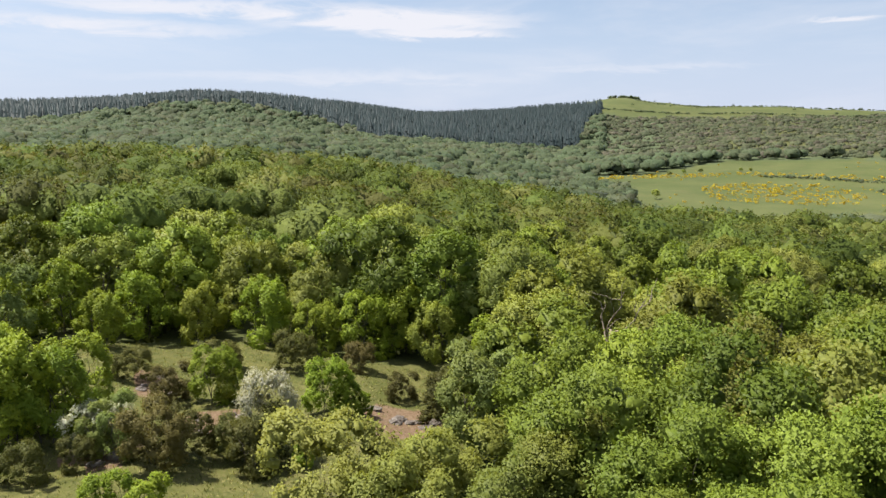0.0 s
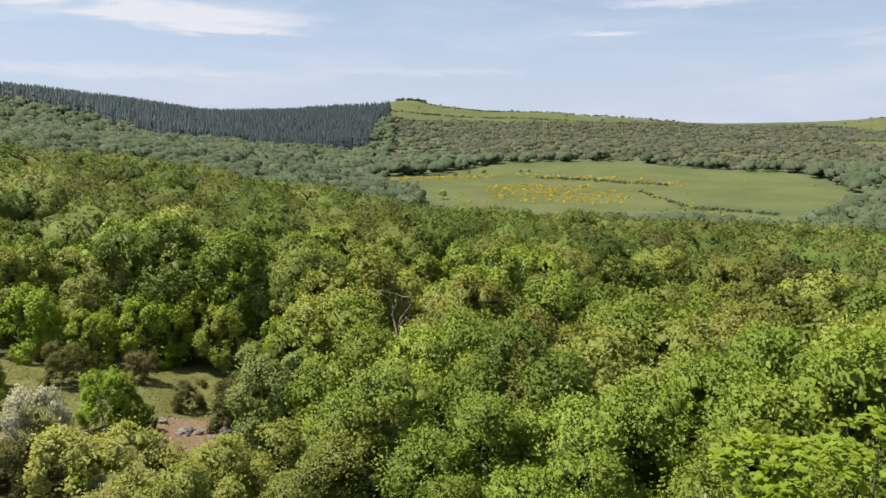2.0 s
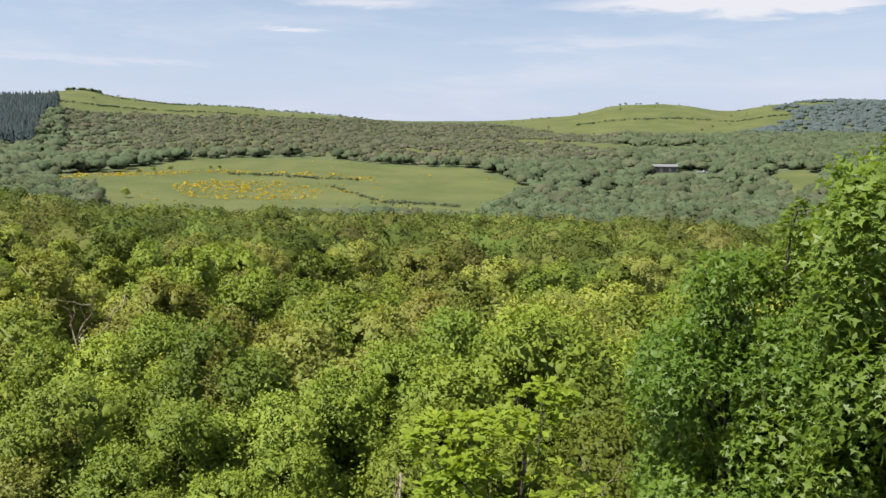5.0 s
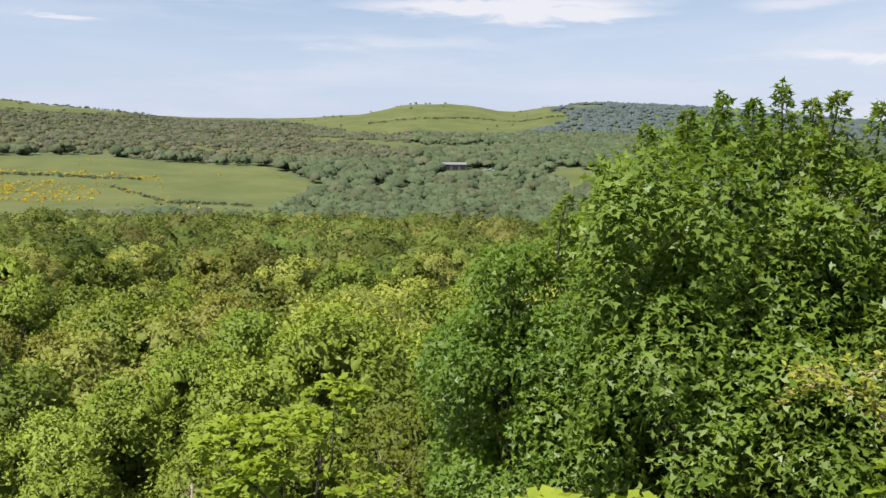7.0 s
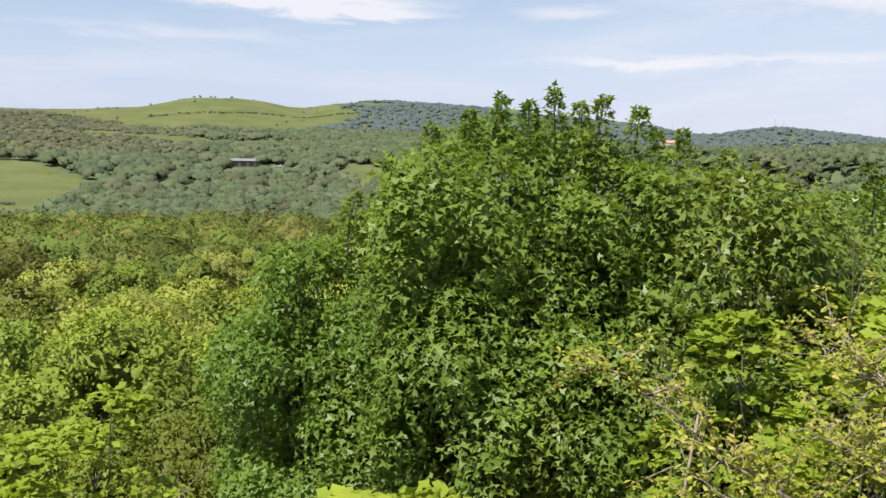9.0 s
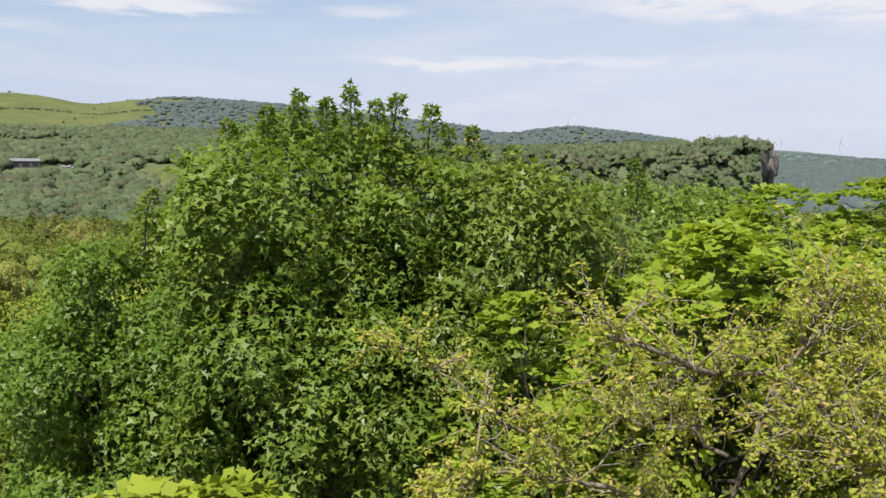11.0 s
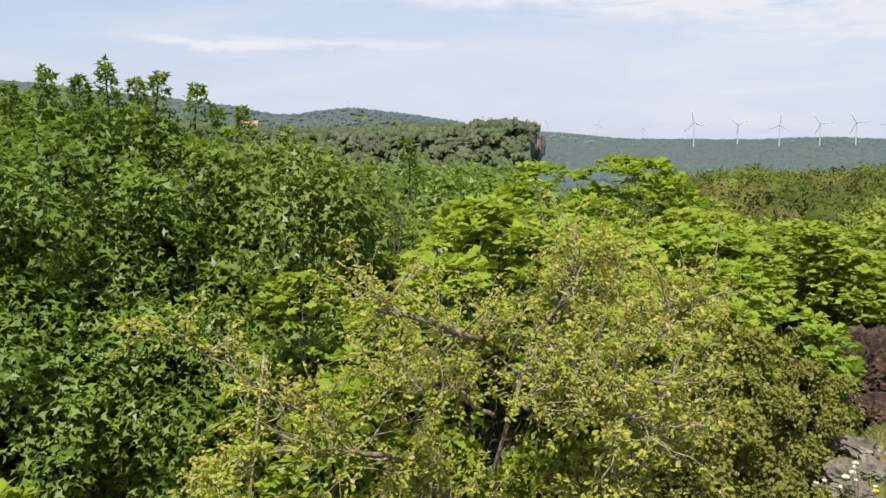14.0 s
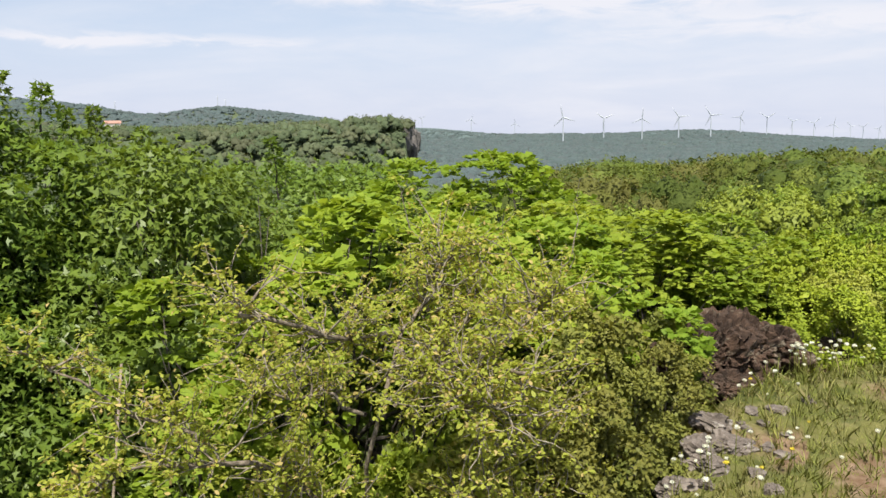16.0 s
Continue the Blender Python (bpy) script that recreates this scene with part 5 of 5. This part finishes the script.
face = new("cliff")
tagged(face, "grey rock cliff at the end of the wooded spur", "cliff", kind="structure")
for k, (az, r, el, s) in enumerate(((-97.9, 236, -0.9, 3.2), (-98.2, 233, -0.1, 2.6), (-98.45, 238, -1.2, 3.0), (-97.3, 226, -1.6, 2.8), (-98.6, 246, -0.6, 2.6), (-96.6, 218, -2.2, 2.6), (-98.5, 240, 0.3, 2.0), (-98.8, 262, -0.5, 2.4))):
    p = part("buttress", lump("buttress", k + 5, s, M_CLIFF, 3, 0.4, (0.8, 0.8, 1.7), 1.6, 0.7), face)
    x, y = polar(az, r)
    p.matrix_basis = pose(x, y, EYE + r * math.tan(math.radians(el)), 0, 0, 40 * k)

# ------------------------------------------------------------ the ledge: rock, turf, flowers


def eye_ray(az, el, r):
    x, y = polar(az, r)
    return x, y, EYE + r * math.tan(math.radians(el))


def crag(name, seed, size, mat, sub=5):
    """A broken block of rock: stepped planes, upright cracks and a rough skin."""
    g = np.random.RandomState(seed)
    bm = bmesh.new()
    bmesh.ops.create_icosphere(bm, subdivisions=sub, radius=1.0)
    cuts = [(Vector(unit(g.normal(size=3) * [1, 1, 0.55])), g.uniform(0.55, 0.85)) for _ in range(16)]
    off = Vector((seed * 2.3, seed * 1.1, seed * 0.7))
    for v in bm.verts:
        d = v.co.normalized()
        k = min([1.0] + [h / max(d.dot(n), 1e-3) for n, h in cuts if d.dot(n) > 0.2])
        p = d * k
        w = p + 0.25 * noise.noise_vector(p * 1.7 + off)
        step = noise.cell(Vector((w.x * 2.0, w.y * 2.0, w.z * 1.5)) + off)
        crack = abs(noise.noise(Vector((w.x * 3.4, w.y * 3.4, w.z * 1.2)) + off))
        k *= 1 + 0.16 * (step - 0.5) - 0.22 * max(0.0, 1 - crack * 7) + 0.10 * noise.fractal(p * 5 + off, 1.0, 2.0, 4)
        v.co = Vector((d.x * size[0], d.y * size[1], d.z * size[2])) * k
    me = bm_mesh(name, bm, mat)
    me.polygons.foreach_set("use_smooth", np.zeros(len(me.polygons), bool))
    return me


outcrop = new("rock_outcrop")
tagged(outcrop, "dark reddish cracked rock outcrop at the edge of the ledge", "rock")
for k, (az, el, r, sz) in enumerate(((-121.4, -14.6, 5.75, (0.34, 0.30, 0.36)), (-123.3, -14.1, 5.85, (0.33, 0.28, 0.27)), (-125.4, -13.9, 6.0, (0.34, 0.26, 0.22)), (-120.2, -14.9, 5.55, (0.19, 0.21, 0.28)),
                                     (-122.3, -16.7, 5.45, (0.26, 0.16, 0.13)), (-118.0, -16.2, 5.0, (0.17, 0.17, 0.21)), (-127.6, -14.0, 6.4, (0.26, 0.2, 0.16)), (-119.0, -18.0, 4.9, (0.16, 0.16, 0.2)))):
    p = part("boulder", crag("boulder", k + 30, sz, M_ROCK), outcrop)
    x, y, z = eye_ray(az, el, r)
    p.matrix_basis = pose(x, y, z - 0.05, rt.uniform(-8, 8), rt.uniform(-8, 8), az + rt.uniform(-20, 20))
M_LICHEN = rock_material("lichened_rock", (0.13, 0.105, 0.085), (0.27, 0.23, 0.19), (0.42, 0.39, 0.34))
for k, (az, r, s) in enumerate(((-121.8, 4.65, 0.15), (-123.2, 4.4, 0.13), (-121.2, 4.25, 0.14), (-120.3, 4.35, 0.12), (-119.8, 3.85, 0.11), (-124.2, 4.5, 0.05), (-122.3, 4.1, 0.10), (-127.5, 5.2, 0.05), (-120.4, 4.7, 0.10), (-126.3, 3.9, 0.06), (-122.6, 4.6, 0.07), (-121.9, 3.9, 0.06))):
    st = new("ledge_stone", crag("ledge_stone", k + 50, (s * 1.25, s, s * 0.62), M_LICHEN, 4))
    tagged(st, "pale lichened stone bedded in the turf of the ledge", "stone", "stones of the ledge")
    x, y = polar(az, r)
    st.matrix_basis = pose(x, y, float(ground(x, y)) + s * 0.10, 0, 0, 70 * k)

for k in range(30):
    st = new("ledge_stone", lump("ledge_stone", k + 150, rt.uniform(0.018, 0.05), M_LICHEN, 2, 0.5, (1.3, 1.0, 0.55), 1.8, 0.4))
    tagged(st, "small pale stone on the bare reddish soil of the ledge", "stone", "stones of the ledge")
    x, y = polar(-123.2 + rt.uniform(-4, 4), 4.55 + rt.uniform(-0.5, 0.5))
    st.matrix_basis = pose(x, y, float(ground(x, y)) + 0.006, 0, 0, 70 * k)

# grass on the ledge and in the clearing


def grass(name, label, az, r, height, rs, blades, wide, lean=0.5):
    """Tufts of thin blades at the given places."""
    x, y = -np.sin(np.radians(az)) * r, np.cos(np.radians(az)) * r
    n = len(az) * blades
    X, Y = np.repeat(x, blades) + rs.normal(size=n) * wide * 6, np.repeat(y, blades) + rs.normal(size=n) * wide * 6
    Z = ground(X, Y) - 0.01
    h = np.repeat(rs.uniform(*height, size=len(az)), blades) * rs.uniform(0.5, 1.1, size=n)
    a = rs.uniform(0, 6.283, n)
    t = np.stack([np.cos(a), np.sin(a), a * 0], -1)
    ln = rs.normal(size=(n, 2)) * lean * 0.5
    base = np.stack([X, Y, Z], -1)
    tip = base + np.stack([ln[:, 0] * h, ln[:, 1] * h, h], -1)
    mid = base * 0.5 + tip * 0.5 + np.stack([-ln[:, 0] * h * 0.12, -ln[:, 1] * h * 0.12, h * 0.06], -1)
    w = wide * rs.uniform(0.6, 1.3, size=n)[:, None]
    q = np.stack([base - t * w, base + t * w, mid + t * w * 0.7, tip, mid - t * w * 0.7], 1)
    ob = new(name, polygon_mesh(name, q, M_GRASS, np.repeat(rs.rand(len(az)), blades), unit(rs.normal(size=(n, 3)) * 0.3 + [0, 0, 1.0])))
    return tagged(ob, label, "grass", kind="stuff")


rg = np.random.RandomState(77)
on_ledge = lambda a, b: (b < edge_of_ledge(a) + 0.15) & ~((np.hypot((a + 123.4) / 4.3, (b - 4.55) / 0.56) < 1) & (rg.rand(len(a)) < 0.45))
az, r = scatter(rg, (-133, -116), (3.0, 7.0), 0.055, on_ledge)
grass("ledge_grass", "dry green grass on the rocky ledge", az, r, (0.02, 0.08), rg, 9, 0.0028, 1.1)
az, r = scatter(rg, (-133, -116), (3.0, 4.6), 0.11, on_ledge)
grass("tall_grass", "taller pale grass stems at the edge of the ledge", az, r, (0.06, 0.15), rg, 3, 0.0018, 0.8)
az, r = scatter(rg, (-133, -119), (4.6, 6.3), 0.13, on_ledge)
grass("tall_grass", "taller pale grass tussocks on the ledge", az, r, (0.06, 0.2), rg, 10, 0.0024, 0.9)
az, r = scatter(rg, (34, -4), (17, 41), 0.2, lambda a, b: in_clearing(a, b) & ~(in_soil(a, b) & (rg.rand(len(a)) < 0.8)))
grass("clearing_grass", "short yellowish turf of the clearing", az, r, (0.03, 0.12), rg, 4, 0.014, 0.9)


def flower(petal_mat, head, label):
    top = new("ledge_flower")
    tagged(top, label, "flower", "flowers on the ledge")
    g = np.random.RandomState(int(head * 1000))
    p = bend((0, 0, -0.02), (0.02, 0.01, 0.2), g, 5, 0.05)
    part("stem", tube_mesh("stem", [(p, np.linspace(0.0022, 0.0014, 5))], M_SPURGE, 4), top)
    n = 60
    d = unit(g.normal(size=(n, 3)) + [0, 0, 0.5])
    pos = p[-1] + d * head * 0.5 * [1, 1, 0.6]
    part("blossom", polygon_mesh("blossom", leaf_verts(pos, d, np.full(n, head * 0.55), LEAF_RHOMB, g), petal_mat), top)
    return top


M_GOLD = plain_material("yellow_petals", (0.62, 0.50, 0.03), 0.6, 20.0, 0.15)
white = Planter(flower(M_WHITE, 0.021, "small white flower head on a thin stem on the ledge"))
gold = Planter(flower(M_GOLD, 0.020, "small yellow flower on a thin stem on the ledge"))
rf = random.Random(4)
spots = [(-127.6, 5.7, 0.22, 34), (-129.6, 5.7, 0.25, 12), (-122.4, 5.2, 0.3, 6), (-123.5, 4.8, 0.25, 6), (-121.5, 3.8, 0.3, 10), (-124.5, 3.9, 0.5, 8), (-119.2, 3.55, 0.25, 6), (-127, 4.5, 0.6, 8)]
for az, r, wide, n in spots:
    for _ in range(n):
        x, y = polar(az, r)
        x, y = x + rf.gauss(0, wide * 0.6), y + rf.gauss(0, wide * 0.6)
        if math.hypot(x, y) > float(edge_of_ledge(bearing(x, y))) + 0.1:
            continue
        white.put(x, y, float(ground(x, y)), rf.uniform(0.6, 1.2), rf.uniform(0, 360))
for az, r in ((-127.0, 4.0), (-125.8, 3.8), (-124.2, 5.0), (-128, 4.6), (-123.6, 3.7)):
    x, y = polar(az, r)
    gold.put(x, y, float(ground(x, y)), rf.uniform(0.6, 1.0), rf.uniform(0, 360))

# low oak growth under the cherry shrub
for az, r, t in ((-97.0, 4.1, -1.72), (-103.0, 4.2, -1.55), (-91.0, 4.0, -1.75), (-109.0, 3.9, -1.45), (-85.0, 4.0, -1.9)):
    stand(bush_oak, az, r, top=t, base_height=3.0, rs=rf, wide=0.5)

# olive shrubs that hug the rock
spurge = Planter(tree("box_shrub", 91, 1.6, 0.36, 7000, 0.022, M_SPURGE, M_BARK, "upright olive-green box shrub against the rock edge", "shrub", LEAF_RHOMB * [1.2, 1], 12, 0.1, 0.7, 6, 0.010, 0.3, 12, softness=0.4, lump=0.34, core=0.5, subs=12))
for az, r, t in ((-113.5, 4.3, -0.88), (-116.2, 4.1, -1.12), (-115.2, 4.7, -0.98), (-118.0, 4.6, -1.18), (-111.0, 4.0, -1.0), (-113.8, 3.5, -1.15), (-119.3, 4.95, -1.28), (-117.2, 5.2, -1.15)):
    stand(spurge, az, r, top=t, base_height=1.6, rs=rf)
for az, r, t in ((-122.5, 7.6, -1.05), (-125.6, 7.4, -1.0), (-128.6, 7.6, -0.95), (-131.5, 7.8, -1.0), (-124.8, 6.75, -1.02), (-127.6, 6.9, -1.06), (-122.6, 6.6, -1.1), (-119.5, 8.6, -1.25), (-116.0, 7.6, -1.15), (-124.5, 10.0, -1.2), (-129.0, 10.5, -1.15), (-120.5, 11.5, -1.5)):
    stand(bush_oak, az, r, top=t, base_height=3.0, rs=rf)

stand(bush_oak, -128.4, 6.4, top=-1.13, base_height=3.0, rs=rf, wide=0.3)

# dead wood among the green


def dead_branch(name, label, az, el, r, spread, seed, n=7, thick=0.03):
    g = np.random.RandomState(seed)
    top = new(name)
    tagged(top, label, "dead branch")
    base = np.array(eye_ray(az, el, r))
    foot = np.array([base[0], base[1], float(ground(base[0], base[1])) - 0.1])
    runs = [(bend(foot, base, g, 6, 0.05), np.linspace(thick * 1.4, thick, 6))]
    for k in range(n):
        d = unit(g.normal(size=3) * [1, 1, 0.5] + [0, 0, 0.95])
        start = base - (base - foot) / np.linalg.norm(base - foot) * spread * g.uniform(0, 0.9)
        e = start + d * spread * g.uniform(0.5, 1.0)
        p = bend(start, e, g, 7, 0.14)
        runs.append((p, np.linspace(thick * 0.7, thick * 0.15, 7)))
        for _ in range(3):
            j = g.randint(2, 6)
            q = bend(p[j], p[j] + unit(d + g.normal(size=3) * 0.7) * spread * g.uniform(0.2, 0.45), g, 5, 0.12)
            runs.append((q, np.linspace(thick * 0.3, thick * 0.08, 5)))
    part("branch", tube_mesh("branch", runs, M_DEAD, 5), top)


dead_branch("dead_tree", "bare pale dead tree standing in the oak wood", -10.8, -11.6, 27.0, 2.3, 301, 9, 0.05)
dead_branch("dead_branch", "bare grey dead branches among the oak leaves", -45.9, -21.6, 7.0, 0.5, 302, 6, 0.007)
dead_branch("dead_branch", "bare grey dead branches among the oak leaves", -32.0, -21.5, 7.6, 0.7, 303, 4, 0.011)
dead_branch("dead_branch", "bare grey dead branches beside the cherry shrub", -81.5, -15.5, 3.6, 0.4, 305, 4, 0.006)

# stones on the bare soil of the clearing
for k in range(26):
    st = new("field_stone", lump("field_stone", k + 80, rf.uniform(0.08, 0.26), M_LICHEN, 2, 0.45, (1.3, 1.0, 0.6), 1.6, 0.4))
    tagged(st, "pale loose stone on the bare soil of the clearing", "stone", "stones of the clearing")
    c = rf.choice(((3.9, 17.1, 2.5, 1.4), (17, 17.0, 2.0, 0.7), (20.6, 20.5, 1.4, 0.8), (24, 15.9, 2.5, 0.5)))
    x, y = polar(c[0] + rf.uniform(-1, 1) * c[2], (c[1] + rf.uniform(-1, 1) * c[3]) * K)
    st.matrix_basis = pose(x, y, float(ground(x, y)) + 0.02, 0, 0, rf.uniform(0, 360))

# dark hedges and low walls across the pastures
for name, label, pts, h, mat in (("hedge", "dark hedge line across the upper pasture", ((-9.2, 775, -28, 850), (-12, 900, -30, 960), (-44, 800, -60, 850), (-41, 640, -52, 600)), (1.5, 3.5), M_FAR_MERGED),
                                 ("bramble_line", "low dark bramble bank across the meadow", ((-20, 322, -29, 312), (-27, 292, -30.5, 244), (-30.5, 244, -36, 236)), (0.8, 1.8), M_FAR_MERGED)):
    for a0, r0, a1, r1 in pts:
        n = int(abs(a1 - a0) * 14)
        t = rg.rand(n)
        wood(name, label, mat, a0 + (a1 - a0) * t, (r0 + (r1 - r0) * t + rg.normal(size=n) * 1.5) * K, clump_crowns(200, 4, 10, 0.2, 3, 0.0, 0.6), h, rg, "hedge")
# bushes of the meadow
bush_m = Planter(tree("meadow_bush", 95, 3.0, 1.5, 500, 0.3, M_OAK, M_BARK, "single dark green bush on the meadow", "bush", LEAF_RHOMB * [1.4, 1], 8, 0.0, 0.5, 2, 0.02, 0.1, 0, softness=0.7, core=0.85, subs=6))
for az, el, h in ((-13.6, -2.55, 4.6), (-15.4, -0.85, 3.2), (-16.5, -0.8, 3.0), (-14.5, -1.0, 3.0), (-19.0, -0.7, 2.6), (-19.6, -0.7, 2.8), (-11.2, -2.7, 5.0)):
    r = next((q for q in range(200, 680, 4) if float(ground(*polar(az, q))) - EYE > q * math.tan(math.radians(el - 0.25))), 500)
    stand(bush_m, az, r, height=h, base_height=3.0, rs=rf)
